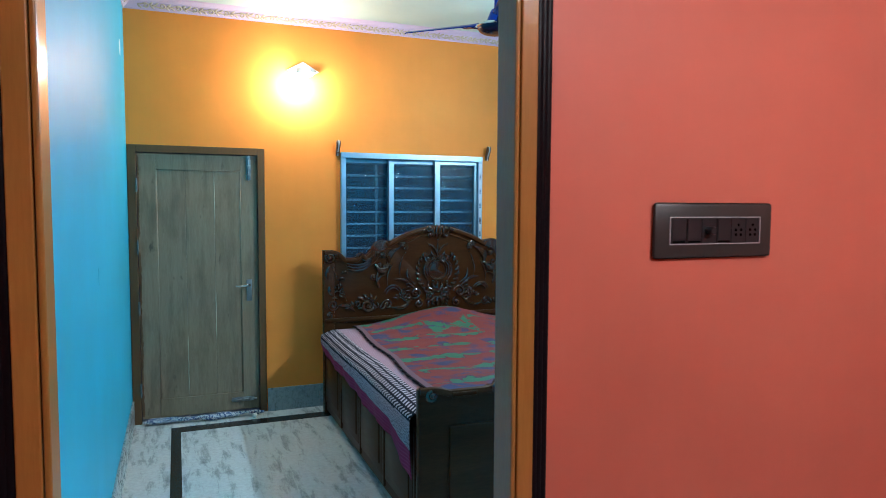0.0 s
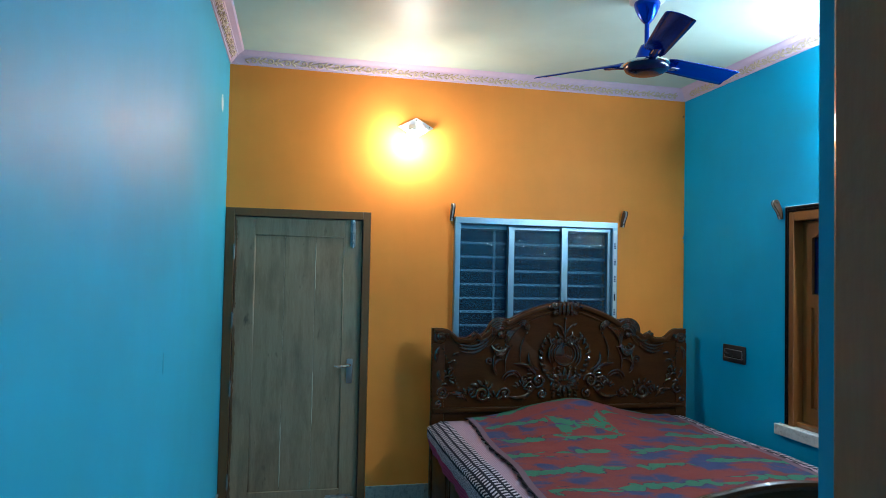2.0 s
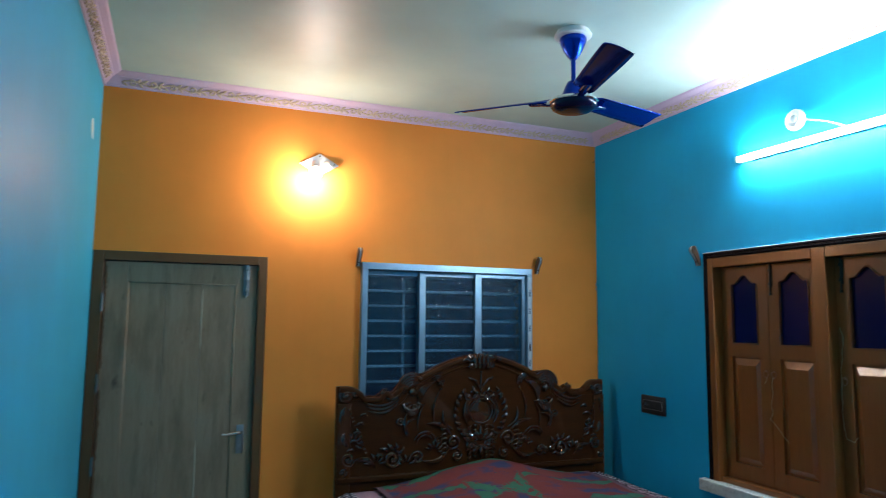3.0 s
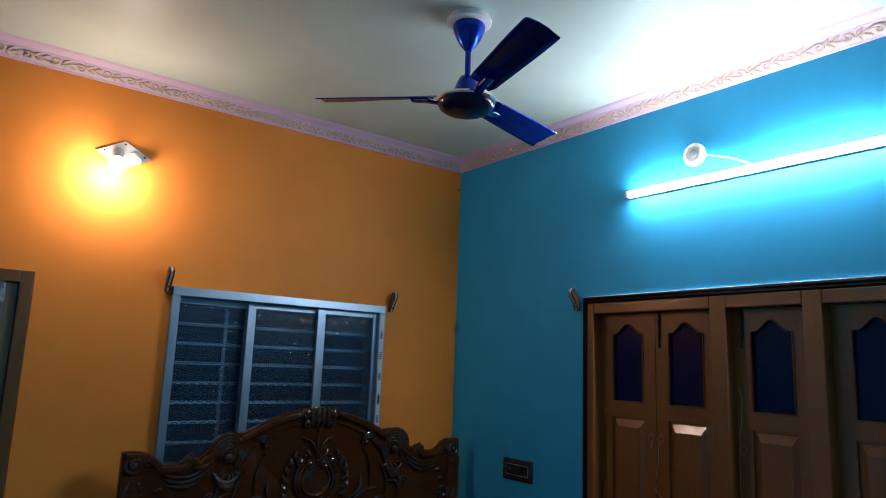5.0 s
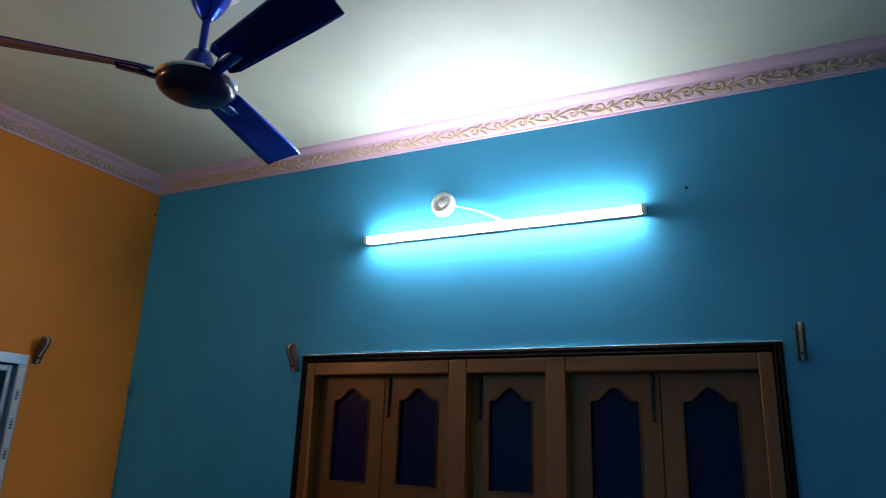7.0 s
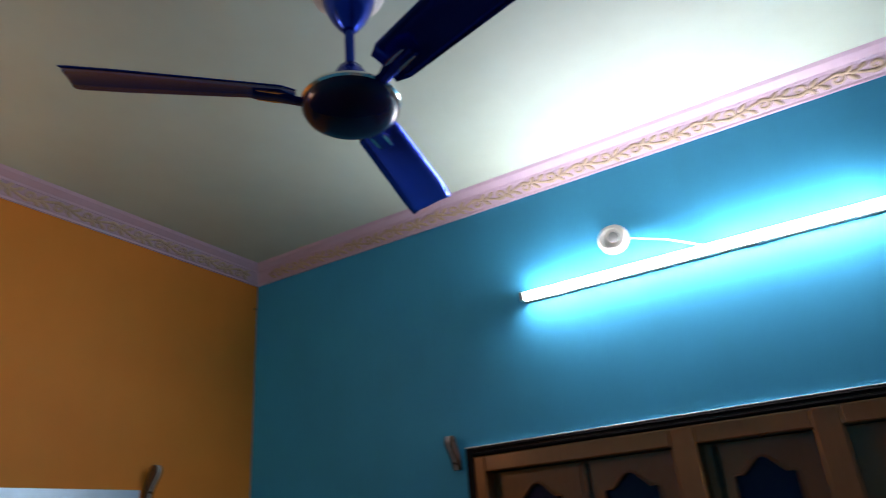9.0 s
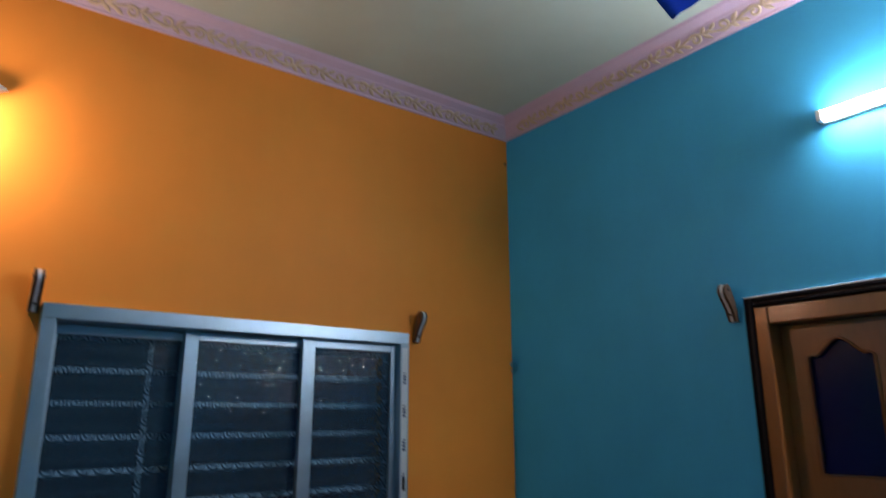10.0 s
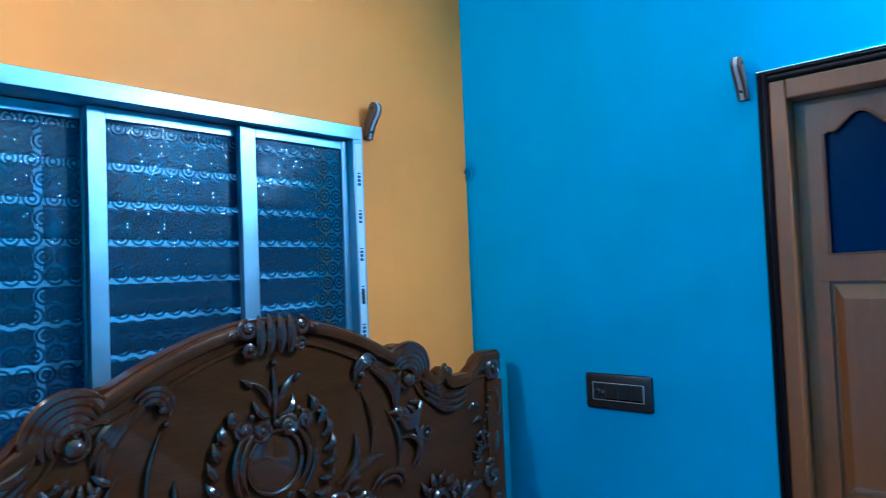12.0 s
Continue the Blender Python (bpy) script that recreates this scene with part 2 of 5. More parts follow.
def checked(t):
    """Rows of slanted pale dashes on black, leaning left and right by turns."""
    v = coords(t, "UV", (1, 1, 1))
    s = t.nodes.new("ShaderNodeSeparateXYZ")
    link(t, v, s.inputs["Vector"])
    row_f = calc(t, "DIVIDE", s.outputs["Y"], 0.041)
    row = calc(t, "FLOOR", row_f)
    inrow = calc(t, "FRACT", row_f)
    slant = calc(t, "MULTIPLY", inrow, 0.020)
    flip = calc(t, "SUBTRACT", calc(t, "MULTIPLY", calc(t, "MODULO", row, 2.0), 2.0), 1.0)
    along = calc(t, "DIVIDE", calc(t, "ADD", s.outputs["X"], calc(t, "MULTIPLY", slant, flip)), 0.036)
    dash = calc(t, "GREATER_THAN", calc(t, "FRACT", along), 0.54)
    gap = calc(t, "GREATER_THAN", inrow, 0.31)
    pale = calc(t, "MULTIPLY", dash, gap)
    return mixed(t, pale, (0.013, 0.012, 0.022), mixed(t, noise_of(t, v, 120, 2), (0.42, 0.34, 0.39), (0.60, 0.52, 0.56)))


def striped(a, b, pitch=0.012):
    def make(t):
        v = coords(t, "UV", (1, 1, 1))
        s = t.nodes.new("ShaderNodeSeparateXYZ")
        link(t, v, s.inputs["Vector"])
        f = calc(t, "FRACT", calc(t, "DIVIDE", s.outputs["Y"], pitch))
        base = mixed(t, calc(t, "GREATER_THAN", f, 0.6), a, b)
        return mixed(t, calc(t, "MULTIPLY", noise_of(t, v, 60, 4), 0.45), base, tuple(k * 0.7 for k in a))
    return make


BOW = (2.30, -0.69)      # middle of the green bow on the blanket


def blanket_print(t):
    """Brick-red ground, chains of green leaves across the bed, blotchy blue flowers between them."""
    v = coords(t, "Object", (1, 1, 0))
    wob = t.nodes.new("ShaderNodeTexNoise")
    wob.inputs["Scale"].default_value = 4.5
    wob.inputs["Detail"].default_value = 4
    link(t, v, wob.inputs["Vector"])
    vv = t.nodes.new("ShaderNodeVectorMath")
    vv.operation = "MULTIPLY_ADD"
    link(t, wob.outputs["Color"], vv.inputs[0])
    vv.inputs[1].default_value = (0.20, 0.24, 0)
    link(t, v, vv.inputs[2])
    warped = vv.outputs["Vector"]
    s = t.nodes.new("ShaderNodeSeparateXYZ")
    link(t, warped, s.inputs["Vector"])
    pitch = 0.30
    rowf = calc(t, "DIVIDE", s.outputs["Y"], pitch)
    row = calc(t, "FLOOR", rowf)
    by = calc(t, "SUBTRACT", calc(t, "FRACT", rowf), 0.5)
    ux = calc(t, "SUBTRACT", calc(t, "FRACT", calc(t, "MULTIPLY_ADD", row, 0.37, calc(t, "DIVIDE", s.outputs["X"], 0.115))), 0.5)
    ey = calc(t, "DIVIDE", by, 0.165)
    ex = calc(t, "DIVIDE", ux, 0.54)
    leaf = calc(t, "SQRT", calc(t, "ADD", calc(t, "MULTIPLY", ex, ex), calc(t, "MULTIPLY", ey, ey)))
    fine = noise_of(t, warped, 26, 6, 0.75)
    patch = noise_of(t, coords(t, "Object", (1.5, 3.6, 0)), 1.9, 1, 0.4)
    leaf = calc(t, "ADD", leaf, calc(t, "MULTIPLY", calc(t, "SUBTRACT", fine, 0.5), 1.3))
    # bow of two green arcs that touch, in front of the pillows
    plain = t.nodes.new("ShaderNodeSeparateXYZ")
    link(t, v, plain.inputs["Vector"])
    dx = calc(t, "SUBTRACT", plain.outputs["X"], BOW[0])
    dy = calc(t, "ABSOLUTE", calc(t, "SUBTRACT", plain.outputs["Y"], BOW[1]))
    rag = calc(t, "MULTIPLY", calc(t, "SUBTRACT", fine, 0.5), 0.14)
    reach = calc(t, "ADD", rag, calc(t, "MULTIPLY_ADD", calc(t, "MULTIPLY", dx, dx), 5.0, 0.035))
    bow = calc(t, "MULTIPLY", calc(t, "LESS_THAN", dy, reach), calc(t, "LESS_THAN", calc(t, "ADD", calc(t, "ABSOLUTE", dx), rag), 0.18))
    bow = calc(t, "MULTIPLY", bow, calc(t, "GREATER_THAN", noise_of(t, warped, 15, 4), 0.42))
    near = calc(t, "MULTIPLY", calc(t, "LESS_THAN", calc(t, "ABSOLUTE", dx), 0.20), calc(t, "LESS_THAN", dy, 0.18))
    away = calc(t, "SUBTRACT", 1.0, near)
    green = calc(t, "MULTIPLY", calc(t, "LESS_THAN", leaf, 0.98), calc(t, "GREATER_THAN", patch, 0.46))
    green = calc(t, "MAXIMUM", calc(t, "MULTIPLY", green, away), bow)
    rim = calc(t, "MULTIPLY", calc(t, "COMPARE", leaf, 1.0, 0.10), calc(t, "GREATER_THAN", patch, 0.45))
    rim = calc(t, "MULTIPLY", calc(t, "MULTIPLY", rim, away), 0.8)
    vor = t.nodes.new("ShaderNodeTexVoronoi")
    vor.inputs["Scale"].default_value = 6.5
    link(t, warped, vor.inputs["Vector"])
    petal = calc(t, "ADD", vor.outputs["Distance"], calc(t, "MULTIPLY", calc(t, "SUBTRACT", fine, 0.5), 0.95))
    zone = noise_of(t, coords(t, "Object", (1.3, 2.6, 0)), 2.4, 2, 0.5)
    blue = calc(t, "MULTIPLY", ramp(t, petal, [(0.40, (1, 1, 1)), (0.66, (0, 0, 0))]), ramp(t, zone, [(0.45, (0, 0, 0)), (0.54, (1, 1, 1))]))
    red = mixed(t, fine, (0.165, 0.029, 0.023), (0.225, 0.049, 0.038))
    col = mixed(t, blue, red, mixed(t, fine, (0.022, 0.036, 0.092), (0.046, 0.066, 0.155)))
    col = mixed(t, rim, col, (0.030, 0.020, 0.060))
    col = mixed(t, green, col, mixed(t, fine, (0.020, 0.105, 0.060), (0.048, 0.215, 0.120)))
    col = mixed(t, ramp(t, noise_of(t, v, 75, 4, 0.7), [(0.52, (0, 0, 0)), (0.64, (0.35, 0.35, 0.35))]), col, (0.10, 0.035, 0.06))
    thread = noise_of(t, coords(t, "Object", (26, 380, 30)), 1.5, 2)
    return mixed(t, calc(t, "MULTIPLY", thread, 0.30), col, (0.035, 0.020, 0.035))


TEAL = wall_paint("teal_wall_paint", (0.045, 0.42, 0.62), 0.47, 0.10, 0.26)
BLUE = wall_paint("blue_wall_paint", (0.012, 0.360, 0.630), 0.54, 0.10, 0.16)
ORANGE = wall_paint("orange_wall_paint", (0.87, 0.282, 0.048), 0.52, 0.10, 0.12)
CORAL = wall_paint("coral_wall_paint", (0.62, 0.156, 0.100), 0.48, 0.10, 0.35)
CEILING = wall_paint("pale_green_ceiling_paint", (0.495, 0.605, 0.53), 0.45, 0.10, 0.20)
LILAC = paint("lilac_cornice_paint", (0.60, 0.45, 0.58), 0.5, 0.10, 0.2)
GOLD = paint("dull_gold_relief_paint", (0.58, 0.445, 0.33), 0.42, 0.25, 0.2, 0.5, 3.0)
WHITE = paint("white_plastic", (0.78, 0.78, 0.76), 0.35, 0.05, 0.02)
BLACKP = paint("black_gloss_border", (0.007, 0.005, 0.007), 0.34, 0.3, 0.4, 0.12)
FRAME = wood("ochre_enamelled_wood", (0.32, 0.142, 0.030), (0.40, 0.180, 0.040), 0.40, (14, 14, 1.2), 0.5, spec=0.18, coat_rough=0.10, waves=6.0)
SHUTTER = wood("brown_enamelled_wood", (0.190, 0.061, 0.012), (0.240, 0.081, 0.018), 0.40, (14, 14, 1.2), 0.9, spec=0.3, coat_rough=0.10, waves=6.0)
DARKWOOD = wood("polished_dark_teak", (0.032, 0.0098, 0.0022), (0.072, 0.0230, 0.0052), 0.32, (1.3, 9, 9), 0.10, spec=0.14, coat_rough=0.07)
CARVED = wood("glossy_carved_teak", (0.034, 0.0112, 0.0028), (0.056, 0.0186, 0.0048), 0.15, (9, 9, 9), 1.0, spec=0.5, coat_rough=0.04)
SIDEWOOD = wood("polished_dark_side_wood", (0.050, 0.0155, 0.0060), (0.070, 0.0225, 0.0090), 0.36, (14, 1.6, 14), 0.03, spec=0.12)
DOORWOOD = wood("worn_olive_grey_planks", (0.225, 0.162, 0.098), (0.305, 0.232, 0.152), 0.48, (13, 13, 0.9), 0.0, 0.65, (0.115, 0.072, 0.038), knots=0.8)
DOORFRAME = wood("brown_door_frame_paint", (0.105, 0.050, 0.016), (0.148, 0.071, 0.022), 0.4, (12, 12, 1.0))
FILLER = paint("pale_wood_filler", (0.44, 0.41, 0.31), 0.6, 0.3, 0.3, 0.4, 5)
MARBLE = marble("white_marble_floor", (0.62, 0.68, 0.69), (0.20, 0.23, 0.24))
SKIRT = marble("grey_marble_skirting", (0.30, 0.36, 0.37), (0.15, 0.19, 0.20), 1.6, 0.25)
SILL = marble("white_marble_sill", (0.62, 0.64, 0.62), (0.40, 0.43, 0.43), 2.0, 0.25)
INLAY = marble("black_marble_inlay", (0.016, 0.018, 0.018), (0.05, 0.055, 0.055), 1.0, 0.18)
ALU = metal("brushed_aluminium", (0.35, 0.49, 0.59), 0.38)
STEEL = metal("dull_steel", (0.33, 0.35, 0.36), 0.38)
CHROME = metal("chrome", (0.82, 0.83, 0.84), 0.10)
IRON = metal("dark_iron", (0.06, 0.055, 0.05), 0.45)
GRILLE = paint("pale_grille_paint", (0.66, 0.70, 0.71), 0.5, 0.15, 0.2)
GLASS = ringed_glass("ring_patterned_glass")
NAVYGLASS = tinted_glass("navy_tinted_glass", (0.0035, 0.008, 0.075))
FANBLUE = paint("metallic_blue_enamel", (0.005, 0.045, 0.42), 0.20, 0.1, 0.0, 0.6, 1.0, 0.85)
FANDARK = paint("dark_navy_enamel", (0.004, 0.007, 0.040), 0.22, 0.1, 0.0, 0.35)
BLACKPL = paint("black_plastic", (0.014, 0.014, 0.016), 0.40, 0.15, 0.15)
GREYPL = paint("charcoal_plastic", (0.038, 0.037, 0.034), 0.38, 0.15, 0.12)
SLATEPL = paint("slate_plastic", (0.020, 0.020, 0.022), 0.36, 0.15, 0.05)
# near-black colour stands in for the shade inside small holes and gaps
HOLE_SHADE = paint("painted_recess_shade", (0.002, 0.002, 0.002), 0.9, 0.1, 0.0, 0.05)
SILVER = paint("silver_line", (0.45, 0.45, 0.46), 0.3, 0.05, 0.0)
BRACKET = wood("dark_varnished_bracket_wood", (0.045, 0.022, 0.011), (0.095, 0.048, 0.025), 0.3, (30, 30, 6), 0.25)
CHEQUER = cloth("black_and_white_dashed_cotton", checked)
PINKSTRIPE = cloth("pale_pink_striped_cotton", striped((0.33, 0.19, 0.24), (0.42, 0.29, 0.33)))
LILACWEAVE = cloth("grey_lilac_speckled_cotton", lambda t: mixed(t, ramp(t, noise_of(t, coords(t, "UV"), 120, 3, 0.75), [(0.44, (0, 0, 0)), (0.54, (1, 1, 1))]), (0.10, 0.07, 0.09), (0.46, 0.36, 0.41)))
MAGENTA = cloth("magenta_cotton_border", striped((0.30, 0.026, 0.085), (0.37, 0.052, 0.125), 0.02))
BLANKET = cloth("red_blue_green_printed_blanket", blanket_print, 0.9, 600)
EDGING = cloth("dark_stitched_edge", striped((0.15, 0.085, 0.105), (0.24, 0.15, 0.17), 0.01))
PIPING = cloth("dark_scalloped_stitching", striped((0.018, 0.012, 0.016), (0.030, 0.020, 0.026), 0.008))
RAG = cloth("blue_and_white_printed_rag", lambda t: mixed(t, ramp(t, noise_of(t, coords(t), 75, 4), [(0.46, (0, 0, 0)), (0.54, (1, 1, 1))]), (0.50, 0.55, 0.60), (0.05, 0.09, 0.20)))
FOAM = paint("grey_mattress_ticking", (0.35, 0.33, 0.35), 0.9, 0.2, 0.4)
TUBE_GLOW = glow("cool_white_tube_glow", (0.80, 0.95, 1.0), TUBE_POWER)
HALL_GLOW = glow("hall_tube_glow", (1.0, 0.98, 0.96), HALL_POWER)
BULB_GLOW = glow("warm_bulb_glow", (1.0, 0.89, 0.72), BULB_POWER)

# ---- the large structure ----
FX0, FX1 = 0.146, 0.943      # clear opening of the doorway
bm = B()
box(bm, -1.2, RX + 0.2, HALL_END, 0.2, -0.2, 0.0)
floor = setting("floor", bm, MARBLE, "white marble floor with grey veins and a black inlaid border", "floor")
bm = B()
box(bm, 0.268, 0.333, -3.9, -0.293, -0.003, 0.004)
box(bm, 0.268, 3.25, -0.293, -0.183, -0.003, 0.004)
box(bm, 3.185, 3.25, -3.9, -0.293, -0.003, 0.004)
box(bm, 0.268, 3.25, -3.965, -3.9, -0.003, 0.004)
tagged(finish("floor_inlay", bm, INLAY), "black marble strip inlaid in the white floor", "floor border", "", "structure")

bm = B()
box(bm, -0.2, 0.0, BACK, 0.2, 0, CEIL)
wall_left = setting("wall_west", bm, TEAL, "teal satin-painted wall with faint scuffs", "wall")

bm = B()   # far wall with a doorway and a window in it
box(bm, 0.0, 0.985, 0.0, 0.2, 2.1, CEIL)
box(bm, 0.985, WX0, 0.0, 0.2, 0, CEIL)
box(bm, WX0, WX1, 0.0, 0.2, 0, WZ0)
box(bm, WX0, WX1, 0.0, 0.2, WZ1, CEIL)
box(bm, WX1, RX + 0.2, 0.0, 0.2, 0, CEIL)
wall_far = setting("wall_north", bm, ORANGE, "orange-painted wall with a door and a window", "wall")

bm = B()
box(bm, RX, RX + 0.2, VY0, 0.0, 0, CEIL)
box(bm, RX, RX + 0.2, VY1, VY0, 0, VZ0 - 0.07)
box(bm, RX, RX + 0.2, VY1, VY0, VZ1, CEIL)
box(bm, RX, RX + 0.2, BACK, VY1, 0, CEIL)
wall_right = setting("wall_east", bm, BLUE, "deep blue painted wall with a shuttered window", "wall")

bm = B()   # wall with the doorway: teal inside, coral towards the hall
box(bm, 0.971, RX, JAMB_END + 0.001, BACK, 0, CEIL)
box(bm, 0.0, 0.971, JAMB_END + 0.001, BACK, 2.235, CEIL)
box(bm, 0.0, 0.117, JAMB_END + 0.001, BACK - 0.003, 0, 2.235)
wall_door = setting("wall_south", bm, TEAL, "teal-painted wall round the doorway", "wall")
bm = B()
box(bm, 0.993, RX, HALL, JAMB_END, 0, CEIL)
box(bm, -1.0, 0.096, HALL, JAMB_END, 0, CEIL)
box(bm, 0.096, 0.993, HALL, JAMB_END, 2.24, CEIL)
wall_coral = setting("wall_hall", bm, CORAL, "coral red painted hall wall beside the doorway", "wall")
bm = B()
box(bm, -1.2, -1.0, HALL_END, HALL, 0, CEIL)
box(bm, -1.0, RX, HALL_END, HALL_END + 0.2, 0, CEIL)
box(bm, -1.2, -0.2, HALL, HALL + 0.1, 0, CEIL)
box(bm, RX, RX + 0.2, HALL_END, BACK, 0, CEIL)
setting("wall_hall_end", bm, CORAL, "coral red painted walls closing the hall", "wall")

bm = B()
box(bm, -1.2, RX + 0.2, HALL_END, 0.2, CEIL, CEIL + 0.15)
setting("ceiling", bm, CEILING, "pale green-white painted ceiling", "ceiling")


# skirting of grey marble slabs
skirting = thing("baseboard", (RX / 2, -2, 0), "grey veined marble skirting slabs along the walls", "skirting", "", "structure")


def skirt_slab(*a):
    bm = B()
    box(bm, *a, 0.0, 0.187, 0.0015, 1)
    part("slab", bm, SKIRT, skirting)


x = 0.988
for w in (0.42, 0.61, 0.60, 0.60, 0.25):
    x2 = min(x + w, RX - 0.013)
    skirt_slab(x + 0.001, x2 - 0.001, -0.013, -0.0005)
    x = x2
y = -0.014
while y > BACK + 0.1:
    y2 = max(y - 0.61, BACK + 0.02)
    skirt_slab(0.0005, 0.013, y2 + 0.001, y - 0.001)
    skirt_slab(RX - 0.013, RX - 0.0005, y2 + 0.001, y - 0.001)
    y = y2


# ---- plaster cornice with scrollwork ----
PROFILE = ((0.0, 0.0), (0.009, 0.001), (0.011, 0.009), (0.016, 0.012), (0.048, 0.046), (0.053, 0.047), (0.058, 0.054), (0.088, 0.067), (0.098, 0.0765))


def cornice_run(name, a, b, inward):
    """A length of cornice from a to b, on the wall whose room side is inward."""
    a, b, n = Vector(a), Vector(b), Vector(inward)
    d = (b - a).normalized()
    bm = B()
    rings = []
    for p, s in ((a, 1), (b, -1)):
        rings.append([bm.verts.new(p + n * o + d * (s * o) + Vector((0, 0, CORN + h))) for o, h in PROFILE])
    for i in range(len(PROFILE) - 1):
        bm.faces.new((rings[0][i], rings[1][i], rings[1][i + 1], rings[0][i + 1]))
    run = setting(name, bm, LILAC, "lilac plaster cornice with raised gilt scrollwork", "cornice")
    # scrolls on the sloping band
    bm = B()
    up = (n * 0.032 + Vector((0, 0, 0.034))).normalized()
    out = d.cross(up)
    if out.dot(n) < 0:
        out = -out
    mid = a + n * 0.032 + Vector((0, 0, CORN + 0.029)) + out * 0.002
    length = (b - a).length
    pitch = 0.112
    count = int((length - 0.12) / pitch)
    start = (length - count * pitch) / 2
    ax = tuple(out)
    stem = []
    for i in range(count * 8 + 1):
        u = start + i * pitch / 8
        stem.append(mid + d * u + up * (0.012 * math.sin(math.pi * i / 8)))
    sweep(bm, stem, 0.0052, 6, 0.75, ax)
    for i in range(count):
        u0 = start + (i + 0.5) * pitch
        s = 1 if i % 2 == 0 else -1
        pts, rad = [], []
        for k in range(15):
            f = k / 14
            ang = 2.4 - f * 7.6
            r = 0.021 * (1 - 0.78 * f)
            pts.append(mid + d * (u0 + r * math.cos(ang) * 1.15) + up * s * (-0.004 + r * math.sin(ang)))
            rad.append(0.0072 * (1 - 0.40 * f))
        sweep(bm, pts, rad, 6, 0.85, ax)
        for k, (du, dv, ang, size) in enumerate(((0.036, 0.015, 0.8, 0.018), (0.045, -0.012, -0.7, 0.020), (-0.040, -0.014, 2.6, 0.018), (0.055, 0.004, 0.2, 0.014))):
            c = mid + d * (u0 + du) + up * s * dv
            e = d * math.cos(ang) + up * s * math.sin(ang)
            sweep(bm, [c - e * size, c - e * size * 0.4, c + e * size * 0.3, c + e * size], [0.002, 0.0085, 0.0080, 0.0015], 6, 0.75, ax)
    part("scrollwork", bm, GOLD, run, "raised gilt plaster scrolls")
    return run


cornice_run("cornice_north", (0, 0, 0), (RX, 0, 0), (0, -1, 0))
cornice_run("cornice_east", (RX, 0, 0), (RX, BACK, 0), (-1, 0, 0))
cornice_run("cornice_west", (0, BACK, 0), (0, 0, 0), (1, 0, 0))
cornice_run("cornice_south", (RX, BACK, 0), (0, BACK, 0), (0, 1, 0))


# ---- doorway frame between hall and room ----
door_frame = thing("door_frame", (0.5, HALL, 0), "ochre enamelled door frame with a black painted border", "door frame", "", "structure")
for x0, x1 in ((0.097, FX0), (FX1, 0.992)):
    s = -1 if x0 < 0.5 else 1
    inner, outer = (x1, x0) if s < 0 else (x0, x1)
    bm = B()      # broad face, and a narrow bead along the opening with a groove between them
    lo, hi = sorted((outer, inner + s * 0.0125))
    box(bm, lo, hi, HALL - 0.012, JAMB_END, 0, 2.235, 0.003)
    lo, hi = sorted((inner + s * 0.0105, inner))
    box(bm, lo, hi, HALL - 0.011, JAMB_END - 0.002, 0, 2.235, 0.004)
    part("jamb", bm, FRAME, door_frame)
bm = B()
box(bm, FX0, FX1, HALL - 0.012, JAMB_END, 2.175, 2.235, 0.004)
part("head", bm, FRAME, door_frame, smooth=True)
for x0, x1, z0, z1 in ((0.062, 0.0965, 0, 2.28), (0.9925, 1.024, 0, 2.28), (0.0965, 0.9925, 2.238, 2.28)):
    bm = B()
    box(bm, x0, x1, HALL - 0.007, HALL - 0.0003, z0, z1, 0.002)
    if z0 == 0:
        for k in range(3):
            xr = x0 + (x1 - x0) * (k + 0.5) / 3
            sweep(bm, [(xr, HALL - 0.007, z0 + 0.002 + (z1 - z0 - 0.004) * q / 6) for q in range(7)], 0.0066, 8, 0.35, (0, 1, 0))
    part("border", bm, BLACKP, door_frame, "black gloss ribbed border", True)


# ---- wooden door in the far wall ----
door = thing("door_1", (0.49, 0, 0), "closed worn olive-grey plank door in a brown frame", "door", "", "structure")
for x0, x1, z0, z1 in ((0.003, 0.062, 0, 2.1), (0.930, 0.982, 0, 2.1), (0.062, 0.930, 2.045, 2.1)):
    bm = B()
    box(bm, x0, x1, -0.006, 0.11, z0, z1, 0.003)
    part("frame", bm, DOORFRAME, door, "brown painted frame")
LX0, LX1, LZ1 = 0.066, 0.926, 2.041
leaf_bm = B()
box(leaf_bm, LX0, 0.193, 0.022, 0.058, 0.03, LZ1, 0.002)
box(leaf_bm, 0.806, LX1, 0.022, 0.058, 0.03, LZ1, 0.002)
box(leaf_bm, 0.1935, 0.8055, 0.022, 0.058, 1.924, LZ1, 0.002)
box(leaf_bm, 0.1935, 0.8055, 0.018, 0.058, 0.03, 0.172, 0.003)
leaf = part("door_leaf", leaf_bm, DOORWOOD, door, "olive-grey paint worn through to the wood")
x = 0.194
for w in (0.205, 0.208, 0.198):
    bm = B()
    box(bm, x + 0.0005, x + w - 0.0005, 0.030, 0.052, 0.172, 1.924, 0.002)
    part("plank", bm, DOORWOOD, leaf)
    x += w
for xa, z0, z1 in ((0.399, 0.20, 0.64), (0.607, 1.52, 1.88), (0.607, 0.60, 0.98), (0.798, 1.35, 1.75)):
    pts = [(xa + 0.0015 * math.sin(9 * k + xa * 40), 0.0292, z0 + (z1 - z0) * k / 8) for k in range(9)]
    bm = B()
    sweep(bm, pts, [0.0008] + [0.0036] * 7 + [0.0008], 4, 0.4, (0, 1, 0))
    part("filler", bm, FILLER, leaf, "pale filler in a plank joint")
bm = B()   # moulding round the panel
